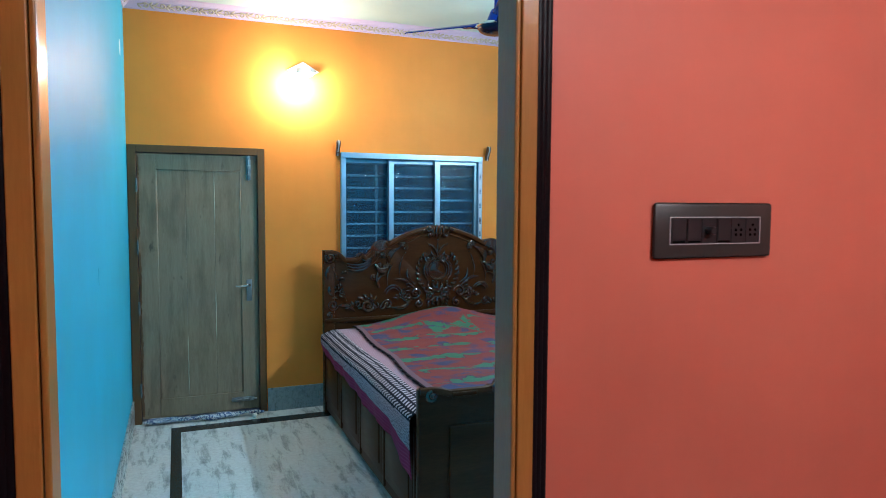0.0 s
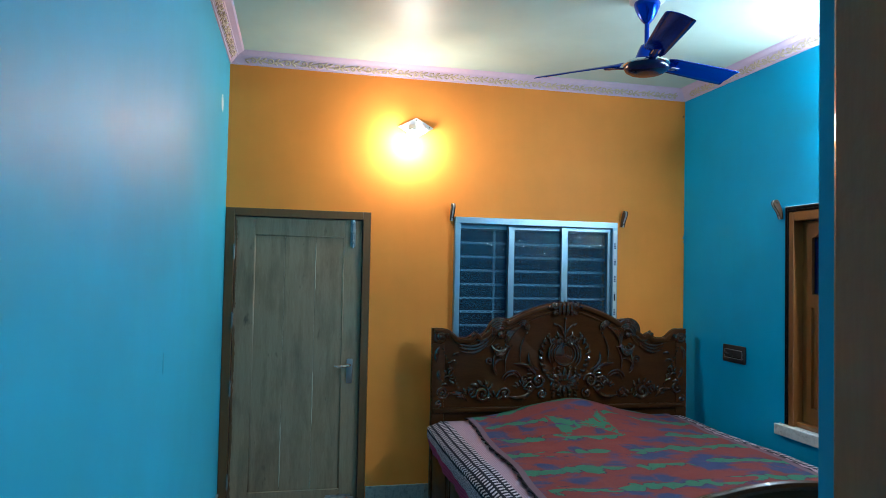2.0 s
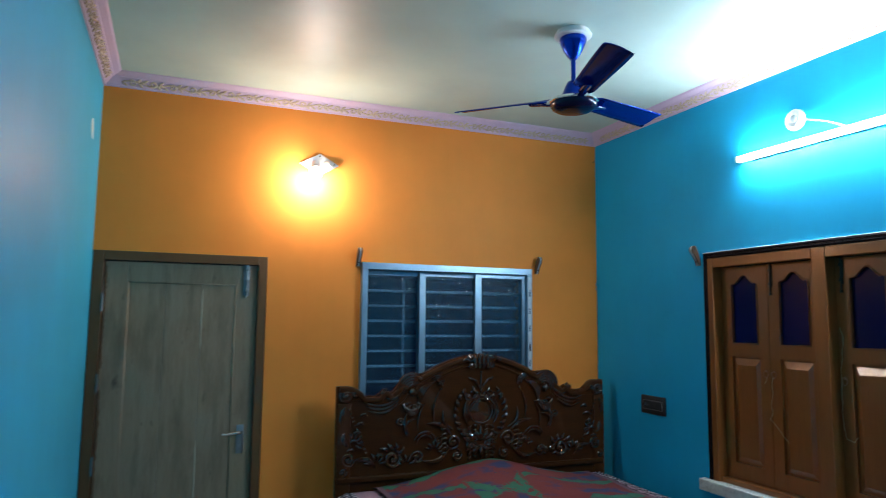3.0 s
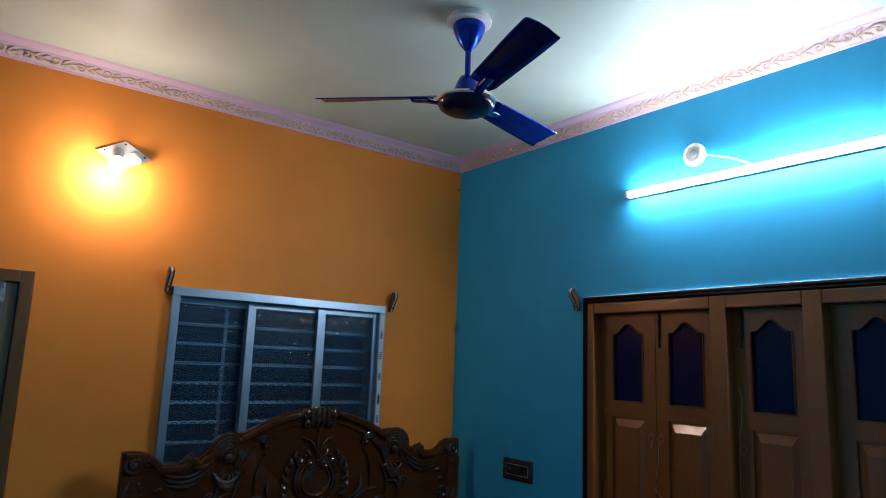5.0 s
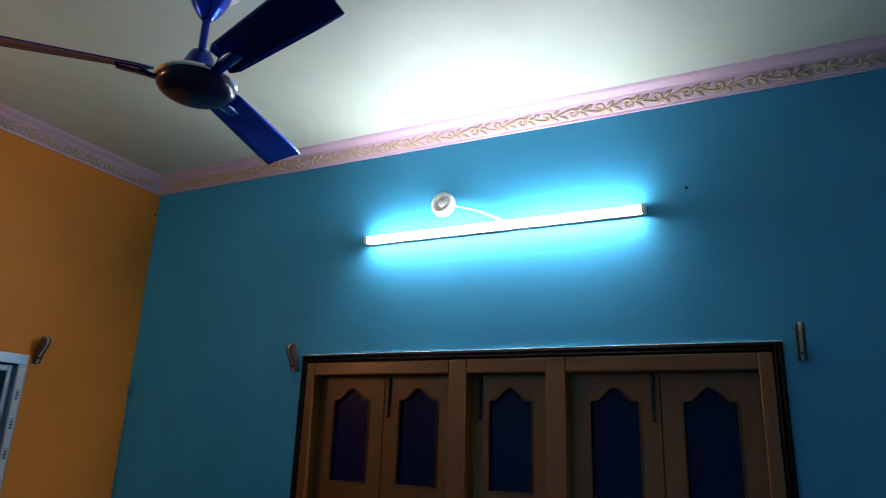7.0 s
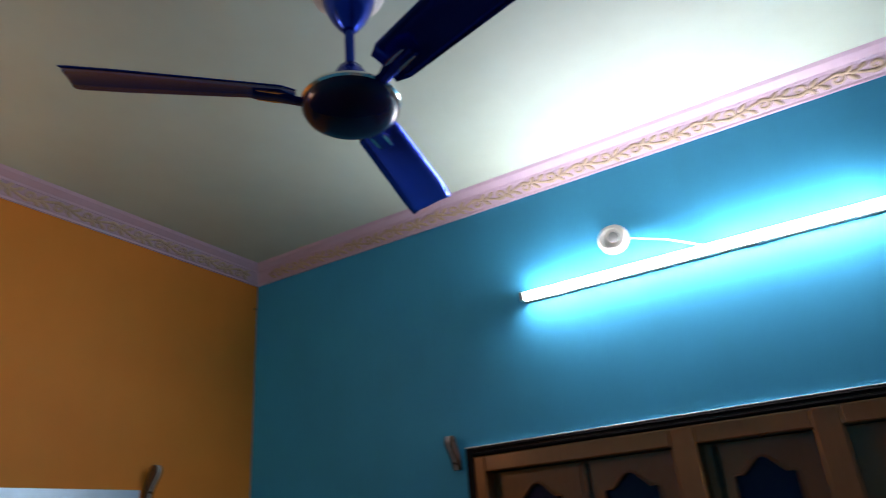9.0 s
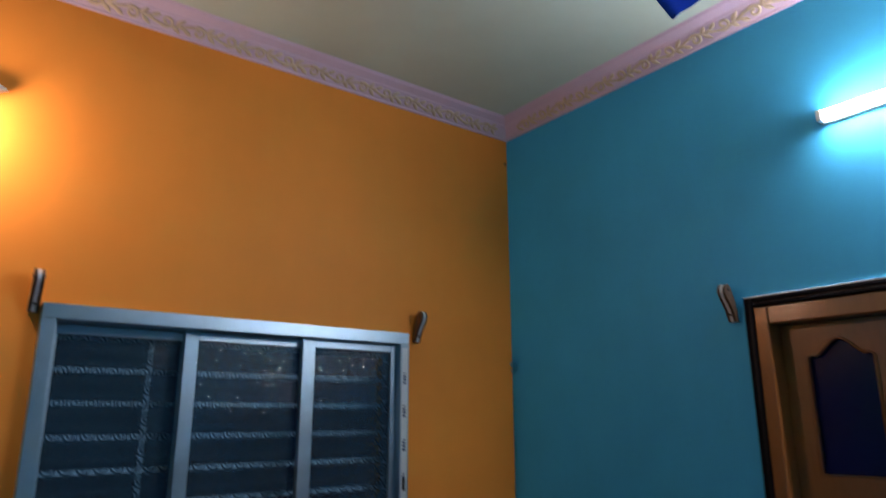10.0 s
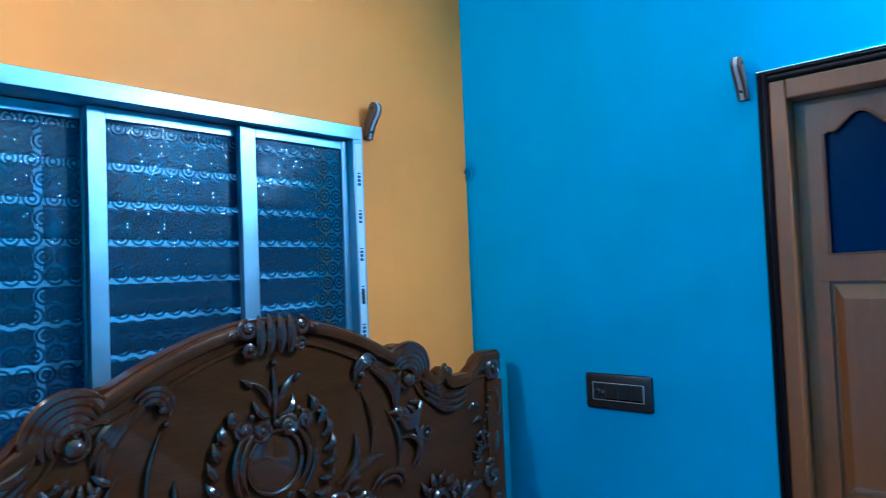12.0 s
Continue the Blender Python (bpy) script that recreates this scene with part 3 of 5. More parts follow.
for pts in (((0.196, 0.0285, 0.175), (0.196, 0.0285, 1.921)), ((0.803, 0.0285, 0.175), (0.803, 0.0285, 1.921)), ((0.196, 0.0285, 1.921), (0.803, 0.0285, 1.921))):
    sweep(bm, pts, 0.006, 6)
part("moulding", bm, DOORWOOD, leaf)
# brown frame paint brushed unevenly over the hanging edge of the leaf
for xa, za, zb, w, ph in ((LX0 + 0.004, 0.05, 1.30, 0.011, 0.0), (LX0 + 0.004, 1.42, 2.02, 0.008, 2.0)):
    n_e = 40
    edge = [(xa + w + 0.5 * w * math.sin(5.3 * k / 4 + ph) * math.sin(1.7 * k + ph) + 0.002 * math.sin(3.9 * k), za + (zb - za) * k / n_e) for k in range(n_e + 1)]
    bm = B()
    slab(bm, [(xa, zb), (xa, za)] + edge, 0.0205, 0.0217)
    part("paint_smear", bm, DOORFRAME, leaf, "brown paint brushed over the edge")
for z in (1.80, 1.34, 0.88, 0.26):
    bm = B()
    box(bm, 0.0625, 0.070, -0.009, 0.0205, z - 0.045, z + 0.045, 0.002)
    lathe(bm, [(0.006, -0.052), (0.006, 0.052)], (0.064, -0.011, z), "z", 10)
    part("hinge", bm, STEEL, leaf, "steel butt hinge")


def tower_bolt(parent, x, y, z, upright, length=0.17):
    bm = B()
    if upright:
        box(bm, x - 0.018, x + 0.018, y - 0.003, y, z - length / 2, z + length / 2, 0.002)
        lathe(bm, [(0.006, -length * 0.55), (0.006, length * 0.62)], (x, y - 0.011, z), "z", 10)
        for k in (-0.34, 0.0, 0.34):
            box(bm, x - 0.014, x + 0.014, y - 0.02, y - 0.002, z + k * length - 0.011, z + k * length + 0.011, 0.003)
        lathe(bm, [(0.003, -0.03), (0.003, -0.012), (0.008, -0.012), (0.008, 0.0)], (x + 0.012, y - 0.011, z - 0.02), "y", 10)
    else:
        box(bm, x - length / 2, x + length / 2, y - 0.003, y, z - 0.018, z + 0.018, 0.002)
        lathe(bm, [(0.006, -length * 0.55), (0.006, length * 0.62)], (x, y - 0.011, z), "x", 10)
        for k in (-0.34, 0.0, 0.34):
            box(bm, x + k * length - 0.011, x + k * length + 0.011, y - 0.02, y - 0.002, z - 0.014, z + 0.014, 0.003)
    return part("tower_bolt", bm, STEEL, parent, "dull steel sliding bolt", True)


tower_bolt(leaf, 0.862, 0.021, 1.955, True, 0.20)
tower_bolt(leaf, 0.80, 0.017, 0.115, False, 0.17)
bm = B()
box(bm, 0.838, 0.880, 0.014, 0.021, 0.90, 1.07, 0.004)
lathe(bm, [(0.012, -0.012), (0.012, 0.0)], (0.859, 0.014, 1.03), "y", 16)
lathe(bm, [(0.006, -0.004), (0.006, 0.0)], (0.859, 0.014, 0.945), "y", 12)
handle_plate = part("lock_plate", bm, STEEL, leaf, "steel lever-lock plate", True)
bm = B()
sweep(bm, [(0.859, 0.012, 1.03), (0.859, -0.022, 1.03), (0.850, -0.034, 1.03), (0.82, -0.038, 1.028), (0.775, -0.036, 1.022), (0.752, -0.034, 1.026)], [0.009, 0.009, 0.009, 0.0085, 0.0075, 0.006], 10)
part("lever", bm, CHROME, leaf, "chrome door lever", True)

# ---- aluminium sliding window ----
window = thing("window_1", ((WX0 + WX1) / 2, 0, WZ0), "aluminium sliding window with three ring-patterned panes", "window", "", "structure")
for nm, a in (("head", (WX0, WX1, WZ1 - 0.045, WZ1)), ("sill_track", (WX0, WX1, WZ0, WZ0 + 0.045)), ("frame_side", (WX0, WX0 + 0.04, WZ0 + 0.045, WZ1 - 0.045)), ("frame_side", (WX1 - 0.04, WX1, WZ0 + 0.045, WZ1 - 0.045))):
    bm = B()
    box(bm, a[0], a[1], -0.042, 0.095, a[2], a[3], 0.002)
    part(nm, bm, ALU, window)
# sashes on three tracks
SASH = ((WX0 + 0.040, 2.056, 0.060), (2.011, 2.466, 0.020), (2.418, WX1 - 0.040, -0.010))
for k, (x0, x1, y0) in enumerate(SASH):
    bm = B()
    z0, z1 = WZ0 + 0.047, WZ1 - 0.047
    lw = 0.018 if k == 0 else (0.045 if k == 1 else 0.050)
    rw = 0.044 if k == 0 else (0.022 if k == 1 else 0.026)
    box(bm, x0, x0 + lw, y0, y0 + 0.026, z0, z1, 0.002)
    box(bm, x1 - rw, x1, y0, y0 + 0.026, z0, z1, 0.002)
    box(bm, x0 + lw, x1 - rw, y0 + 0.001, y0 + 0.025, z1 - 0.030, z1, 0.002)
    box(bm, x0 + lw, x1 - rw, y0 + 0.001, y0 + 0.025, z0, z0 + 0.045, 0.002)
    sash = part("sash", bm, ALU, window)
    bm = B()
    box(bm, x0 + lw - 0.004, x1 - rw + 0.004, y0 + 0.010, y0 + 0.015, z0 + 0.041, z1 - 0.026)
    pane = part("pane", bm, GLASS, sash, "dark ring-patterned glass")
    pane.visible_shadow = False
# protective film with a row of printed marks on the jamb
bm = B()
box(bm, WX1 - 0.034, WX1 - 0.008, -0.0435, -0.0421, WZ0 + 0.06, WZ1 - 0.06)
film = part("film_strip", bm, paint("pale_film", (0.60, 0.66, 0.70), 0.3, 0.12, 0.0), window, "pale protective film strip")
bm = B()
for k in range(8):
    z = WZ1 - 0.16 - k * 0.125
    for q in range(4):
        box(bm, WX1 - 0.029, WX1 - 0.015, -0.0448, -0.0437, z - q * 0.013, z - q * 0.013 + (0.004, 0.008, 0.010, 0.009)[q])
part("printed_mark", bm, paint("blue_ink", (0.03, 0.07, 0.16), 0.5, 0.1, 0.0), window, "dark printed bars on the film")
bm = B()
box(bm, WX1 - 0.028, WX1 - 0.016, -0.048, -0.0437, 1.50, 1.545, 0.002)
part("catch", bm, BLACKPL, window, "black sash catch")

# iron grille behind the panes
grille = thing("window_grille", ((WX0 + WX1) / 2, 0.15, WZ0), "pale painted horizontal bars behind the window", "window grille", "", "structure")
z = 2.015 - 0.1025 * 9
while z < WZ1:
    bm = B()
    box(bm, WX0, WX1, 0.118, 0.132, z - 0.0085, z + 0.0085, 0.002, 1)
    part("bar", bm, GRILLE, grille)
    z += 0.1025
for x in (1.935,):
    bm = B()
    box(bm, x - 0.009, x + 0.009, 0.1325, 0.140, WZ0, WZ1, 0.002, 1)
    part("upright", bm, GRILLE, grille)


# ---- shuttered wooden window in the blue wall ----
shut = thing("window_2", (RX, (VY0 + VY1) / 2, VZ0), "brown enamelled wooden window with closed panelled shutters", "window", "", "structure")
XF = RX - 0.012      # face of the frame
for y0, y1, z0, z1 in ((VY0, VY0 - 0.032, VZ0, VZ1), (VY1 + 0.032, VY1, VZ0, VZ1), (VY0 - 0.032, VY1 + 0.032, VZ1 - 0.032, VZ1)):
    bm = B()
    box(bm, RX - 0.008, RX + 0.03, y0, y1, z0, z1, 0.002)
    if z0 == VZ0:
        for k in range(2):
            yr = y0 + (y1 - y0) * (k + 0.5) / 2
            sweep(bm, [(RX - 0.008, yr, z0 + 0.002 + (z1 - z0 - 0.004) * q / 4) for q in range(5)], 0.006, 8)
    else:
        for k in range(2):
            zr = z0 + (z1 - z0) * (k + 0.5) / 2
            sweep(bm, [(RX - 0.008, y0 + (y1 - y0) * q / 4, zr) for q in range(5)], 0.006, 8)
    part("border", bm, BLACKP, shut, "black gloss ribbed border", True)
bm = B()
box(bm, RX - 0.010, RX + 0.02, VY0 - 0.001, VY1 + 0.001, VZ1 + 0.0005, VZ1 + 0.004, 0.001, 1)
part("paint_line", bm, WHITE, shut, "thin pale paint line over the border")
F0, F1 = VY0 - 0.033, VY1 + 0.033
MEMBERS = ((F0, -1.199), (-1.868, -1.947), (-2.277, -2.355), (-3.016, F1))
for y0, y1 in MEMBERS:
    bm = B()
    box(bm, XF, RX + 0.10, y0, y1, VZ0, VZ1 - 0.033, 0.005)
    part("post", bm, SHUTTER, shut)
for (a0, a1), (b0, b1) in zip(MEMBERS, MEMBERS[1:]):
    bm = B()
    box(bm, XF, RX + 0.10, a1, b0, VZ1 - 0.090, VZ1 - 0.033, 0.005)
    part("head", bm, SHUTTER, shut)
    bm = B()
    box(bm, XF + 0.02, RX + 0.10, a1, b0, VZ0, VZ0 + 0.03, 0.004)
    part("bottom_rail", bm, SHUTTER, shut)


def arch_outline(w, z0, z1):
    """Half-width w pane with an ogee head, as (y, z) pairs round its edge."""
    pts = [(-w, z0), (w, z0), (w, z1 - 0.055)]
    for k in range(1, 14):
        f = k / 14
        y = w * (1 - 2 * f)
        a = abs(1 - 2 * f)
        rise = 0.055 * (0.5 + 0.5 * math.cos(math.pi * min(1, a * 1.12)))
        if a > 0.80:
            rise = 0.012 * (1 - a) / 0.2
        pts.append((y, z1 - 0.055 + rise))
    pts.append((-w, z1 - 0.055))
    return pts


def shutter_leaf(y0, y1, handle_side):
    """A leaf between y0 (towards the corner) and y1, with a glazed head and a fielded panel."""
    x0, x1 = RX + 0.055, RX + 0.088
    z0, z1 = VZ0 + 0.032, VZ1 - 0.092
    c, half = (y0 + y1) / 2, abs(y1 - y0) / 2 - 0.002
    gw = half - 0.072
    g0, g1 = 1.602, 1.995
    outer = [(-half, 1.525), (half, 1.525), (half, z1), (-half, z1)]
    hole = arch_outline(gw, g0, g1)
    bm = B()
    # head board with the arched hole: two faces filled between the loops, and the walls of both
    loops = []
    for xx in (x0, x1):
        lo = [bm.verts.new((xx, c + y, z)) for y, z in outer]
        li = [bm.verts.new((xx, c + y, z)) for y, z in hole]
        es = [bm.edges.new((l[i], l[(i + 1) % len(l)])) for l in (lo, li) for i in range(len(l))]
        bmesh.ops.triangle_fill(bm, edges=es, use_beauty=True)
        loops.append((lo, li))
    for k in (0, 1):
        a, b = loops[0][k], loops[1][k]
        for i in range(len(a)):
            bm.faces.new((a[i], a[(i + 1) % len(a)], b[(i + 1) % len(b)], b[i]))
    # stiles, rails below
    box(bm, x0, x1, c - half, c - half + 0.065, z0, 1.5245)
    box(bm, x0, x1, c + half - 0.065, c + half, z0, 1.5245)
    box(bm, x0, x1, c - half + 0.0652, c + half - 0.0652, z0, z0 + 0.09)
    lf = part("shutter_leaf", bm, SHUTTER, shut, "brown enamelled shutter with an arched glazed head")
    bm = B()
    box(bm, x0 + 0.014, x1 - 0.004, c - half + 0.0655, c + half - 0.0655, z0 + 0.0905, 1.5242)
    rim = [(c - half + 0.075, z0 + 0.10), (c + half - 0.075, z0 + 0.10), (c + half - 0.075, 1.514), (c - half + 0.075, 1.514)]
    inn = [(c - half + 0.098, z0 + 0.125), (c + half - 0.098, z0 + 0.125), (c + half - 0.098, 1.476), (c - half + 0.098, 1.476)]
    a = [bm.verts.new((x0 + 0.0138, y, z)) for y, z in rim]
    b = [bm.verts.new((x0 + 0.0029, y, z)) for y, z in inn]
    bm.faces.new(b)
    for i in range(4):
        bm.faces.new((a[i], a[(i + 1) % 4], b[(i + 1) % 4], b[i]))
    part("fielded_panel", bm, SHUTTER, lf)
    bm = B()
    pts = [(x0 - 0.002, c + y, z) for y, z in hole]
    sweep(bm, pts + [pts[0]], 0.0045, 5)
    part("bead", bm, SHUTTER, lf)
    bm = B()
    box(bm, x0 + 0.016, x0 + 0.020, c - gw - 0.01, c + gw + 0.01, g0 - 0.01, g1 + 0.005)
    part("pane", bm, NAVYGLASS, lf, "navy tinted glass")
    # ring pull near the meeting edge
    yk = c + handle_side * (half - 0.024)
    bm = B()
    ring = [(x0 - 0.006 - 0.003 * math.sin(k), yk + 0.017 * math.sin(2 * math.pi * k / 12), 1.437 + 0.017 * math.cos(2 * math.pi * k / 12)) for k in range(13)]
    sweep(bm, ring, 0.0022, 5)
    lathe(bm, [(0.006, -0.008), (0.006, 0.0)], (x0, yk, 1.455), "x", 8)
    part("ring_pull", bm, paint("rosy_brown_enamel", (0.30, 0.13, 0.075), 0.4, 0.2), lf, "small painted ring pull")
    return lf


LEAVES = ((-1.199, -1.5335, -1), (-1.5335, -1.868, 1), (-1.947, -2.277, 1), (-2.355, -2.6855, -1), (-2.6855, -3.016, 1))
leaf_parts = [shutter_leaf(*a) for a in LEAVES]
for k, y in ((1, -1.559), (2, -1.984), (3, -2.660)):
    bm = B()
    xk = RX + 0.055
    box(bm, xk - 0.003, xk, y - 0.009, y + 0.009, 1.915, 2.035, 0.002)
    lathe(bm, [(0.0045, -0.075), (0.0045, 0.085)], (xk - 0.008, y, 1.960), "z", 10)
    for z in (1.935, 2.010):
        box(bm, xk - 0.014, xk - 0.003, y - 0.008, y + 0.008, z - 0.008, z + 0.008, 0.002)
    lathe(bm, [(0.008, -0.088), (0.008, -0.076)], (xk - 0.008, y, 1.960), "z", 10)
    part("tower_bolt", bm, IRON, leaf_parts[k], "dark iron sliding bolt", True)
bm = B()
box(bm, RX - 0.045, RX + 0.12, VY1 - 0.05, VY0 + 0.05, VZ0 - 0.068, VZ0 - 0.001, 0.006)
tagged(finish("window_sill", bm, SILL), "white marble window sill slab", "window sill", "", "structure")
# added sheets behind the shutters; near-black colour stands in for the dark outside
bm = B()
box(bm, RX + 0.0005, RX + 0.02, VY1, VY0, VZ0 - 0.0698, VZ0 - 0.0685)
box(bm, RX + 0.19, RX + 0.2, VY1 - 0.1, VY0 + 0.1, 0.7, 2.2)
tagged(finish("window_backing", bm, paint("night_dark_backing", (0.01, 0.012, 0.02), 0.8)), "added near-black sheets closing the opening behind the shutters", "board", "", "structure")

# ---- lamps ----
def tube_light(place, along, inward, glow_material, label):
    """A batten with one straight tube, its middle at place."""
    p, d, n = Vector(place), Vector(along), Vector(inward)
    up = Vector((0, 0, 1))
    ob = thing("tube_light", place, label, "tube light")

    def oriented(bm):
        m = Matrix((( d.x, n.x, up.x, p.x), (d.y, n.y, up.y, p.y), (d.z, n.z, up.z, p.z), (0, 0, 0, 1)))
        bmesh.ops.transform(bm, matrix=m, verts=bm.verts)
        return bm
    bm = B()
    box(bm, -0.622, 0.622, -0.0297, -0.0100, -0.0185, 0.0185, 0.003)
    part("batten", oriented(bm), WHITE, ob, "white batten housing")
    for s in (-1, 1):
        bm = B()
        box(bm, s * 0.606, s * 0.623, -0.0095, 0.0180, -0.0180, 0.0180, 0.004)
        part("end_cap", oriented(bm), WHITE, ob)
    bm = B()
    lathe(bm, [(0.0170, -0.605), (0.0170, 0.605)], (0, 0, 0), "x", 20)
    for f in bm.faces:
        if f.calc_center_median().y < -0.0075:      # opaque back of the tube
            f.material_index = 1
    part("tube", oriented(bm), [glow_material, WHITE], ob, "lit cool white tube", True)
    return ob


tube_light((3.415, -2.060, 2.651), (0, -1, 0), (-1, 0, 0), TUBE_GLOW, "lit cool-white tube light on a white batten on the blue wall")
# hall lamp out of view: inferred from the lit coral wall, tube form assumed
tube_light((1.70, HALL_END + 0.230, 2.88), (-1, 0, 0), (0, 1, 0), HALL_GLOW, "lit white tube light on the hall wall, out of view and assumed")

# round junction box over the tube
jb = thing("junction_box", (RX, -1.815, 2.786), "round white plastic junction box on the blue wall", "junction box")
bm = B()
lathe(bm, [(0.055, 0.0), (0.055, -0.018), (0.050, -0.026), (0.040, -0.028), (0.036, -0.022), (0.034, -0.022)], (RX, -1.815, 2.786), "x", 28)
part("body", bm, WHITE, jb, "", True)
bm = B()
lathe(bm, [(0.020, -0.0225), (0.020, -0.030), (0.016, -0.032)], (RX, -1.820, 2.788), "x", 16)
part("cover", bm, paint("grey_plastic", (0.30, 0.32, 0.33), 0.4), jb, "grey centre cover", True)
bm = B()
sweep(bm, [(RX - 0.012, -1.862, 2.776), (RX - 0.018, -1.93, 2.752), (RX - 0.020, -2.00, 2.727), (RX - 0.022, -2.07, 2.692), (RX - 0.024, -2.11, 2.668)], 0.0035, 6)
part("cable", bm, WHITE, jb, "thin white cable")

# square lamp plate on the wall, standing on its corner, with two angled holders
LC = Vector((1.290, 0, 2.722))
wl = thing("wall_lamp", (LC.x, 0.0, LC.z), "white diamond-set lamp plate with one lit warm bulb", "wall lamp")
bm = B()
slab(bm, [(LC.x - 0.128, LC.z), (LC.x, LC.z - 0.072), (LC.x + 0.128, LC.z + 0.002), (LC.x, LC.z + 0.072)], -0.016, -0.0005, 0.003)
part("plate", bm, WHITE, wl, "white square plate standing on its corner", True)
for dx, dz in ((-0.092, 0.006), (0.0, 0.054), (0.096, 0.006)):
    bm = B()
    lathe(bm, [(0.005, -0.018), (0.004, -0.0158)], (LC.x + dx, 0, LC.z + dz), "y", 10)
    part("screw", bm, IRON, wl)
for k, dx in enumerate((-0.030, 0.046)):
    c = Vector((LC.x + dx, -0.016, LC.z - 0.004))
    bm = B()
    way = Vector((-0.15 if k == 0 else 0.25, -0.70, -0.70)).normalized()
    sweep(bm, [c, c + Vector((0, -0.018, 0)), c + Vector((0, -0.026, -0.006)) + way * 0.004, c + Vector((0, -0.026, -0.006)) + way * 0.030, c + Vector((0, -0.026, -0.006)) + way * 0.034], [0.028, 0.027, 0.024, 0.021, 0.017], 20)
    part("bulb_holder", bm, WHITE, wl, "round white bulb holder", True)
    if k == 0:
        o = c + Vector((0, -0.026, -0.006)) + way * 0.032
        bm = B()
        sweep(bm, [o + way * h for h in (0.0, 0.018, 0.046, 0.075, 0.101, 0.120, 0.127)], [0.015, 0.022, 0.033, 0.038, 0.033, 0.020, 0.006], 20)
        for f in bm.faces:
            if (f.calc_center_median() - o).dot(way) < 0.050:      # opaque housing behind the dome
                f.material_index = 1
        part("bulb", bm, [BULB_GLOW, WHITE], wl, "lit warm bulb with a white housing", True)

# ---- ceiling fan ----
FC = Vector((2.224, -1.576, 0))
fan = thing("ceiling_fan", (FC.x, FC.y, CEIL), "three-bladed metallic blue ceiling fan at rest", "ceiling fan")
bm = B()
lathe(bm, [(0.082, CEIL - 0.0005), (0.082, CEIL - 0.016), (0.092, CEIL - 0.018), (0.092, CEIL - 0.028), (0.084, CEIL - 0.033), (0.064, CEIL - 0.034)], FC, "z", 36)
part("ceiling_rose", bm, WHITE, fan, "white round ceiling plate", True)
bm = B()
lathe(bm, [(0.064, CEIL - 0.0345), (0.067, CEIL - 0.042), (0.063, CEIL - 0.062), (0.048, CEIL - 0.098), (0.029, CEIL - 0.128), (0.017, CEIL - 0.142)], FC, "z", 36)
part("canopy", bm, FANBLUE, fan, "blue bell-shaped canopy", True)
bm = B()
lathe(bm, [(0.012, CEIL - 0.1425), (0.012, 2.868)], FC, "z", 14)
part("down_rod", bm, FANBLUE, fan, "", True)
bm = B()
lathe(bm, [(0.020, 2.8970), (0.030, 2.8920), (0.042, 2.8680), (0.056, 2.8320), (0.068, 2.8120), (0.085, 2.8080)], FC, "z", 36)
part("motor_cap", bm, FANBLUE, fan, "blue bell-shaped motor cap", True)
bm = B()
lathe(bm, [(0.085, 2.8075), (0.106, 2.8030), (0.116, 2.7960), (0.118, 2.7890), (0.114, 2.7845)], FC, "z", 48)
part("motor_ring", bm, CHROME, fan, "bright chrome motor ring", True)
bm = B()
lathe(bm, [(0.114, 2.7840), (0.114, 2.7720), (0.106, 2.7590), (0.088, 2.7480), (0.058, 2.7400), (0.006, 2.7370)], FC, "z", 48)
part("motor_base", bm, FANDARK, fan, "dark navy motor underside", True)
FAN_TURN = 14.0
for k in range(3):
    a = radians(FAN_TURN + 120 * k)
    d, w = Vector((math.cos(a), math.sin(a), 0)), Vector((-math.sin(a), math.cos(a), 0))
    up = Vector((0, 0, 1))
    bm = B()
    grid = []
    for i in range(15):
        f = i / 14
        r = 0.128 + 0.490 * (f if i < 12 else 1 - (0.030, 0.010, 0.0)[i - 12])
        half = (0.050 + 0.020 * f) * (1.0, 0.985, 0.93, 0.80)[max(0, i - 13 + 2) if i > 11 else 0]
        if i == 0:
            half *= 0.72
        row = []
        for j in range(7):
            g = j / 6 * 2 - 1
            row.append(bm.verts.new(FC + d * (r - 0.030 * (f > 0.98) * (g > 0.4) * (g - 0.4)) + w * (g * half) + up * (2.812 - 0.020 * g + 0.008 * (1 - g * g))))
        grid.append(row)
    for i in range(14):
        for j in range(6):
            bm.faces.new((grid[i][j], grid[i + 1][j], grid[i + 1][j + 1], grid[i][j + 1]))
    bl = part("blade", bm, FANBLUE, fan, "metallic blue blade", True)
    s = bl.modifiers.new("thick", "SOLIDIFY")
    s.thickness = 0.003
    bm = B()
    pts = [FC + d * r + up * z for r, z in ((0.100, 2.785), (0.130, 2.789), (0.165, 2.799), (0.225, 2.802))]
    sweep(bm, pts, [0.020, 0.018, 0.026, 0.022], 8, 0.22, (0, 0, 1))
    part("blade_bracket", bm, FANBLUE, fan, "stamped metal blade bracket", True)
    for u in (-0.017, 0.017):
        bm = B()
        sweep(bm, [FC + d * r + w * u + up * z for r, z in ((0.150, 2.7935), (0.175, 2.7965), (0.215, 2.7985))], [0.003, 0.006, 0.003], 6, 0.4, (0, 0, 1))
        part("bracket_rib", bm, CHROME, fan, "bright edge of the blade bracket", True)

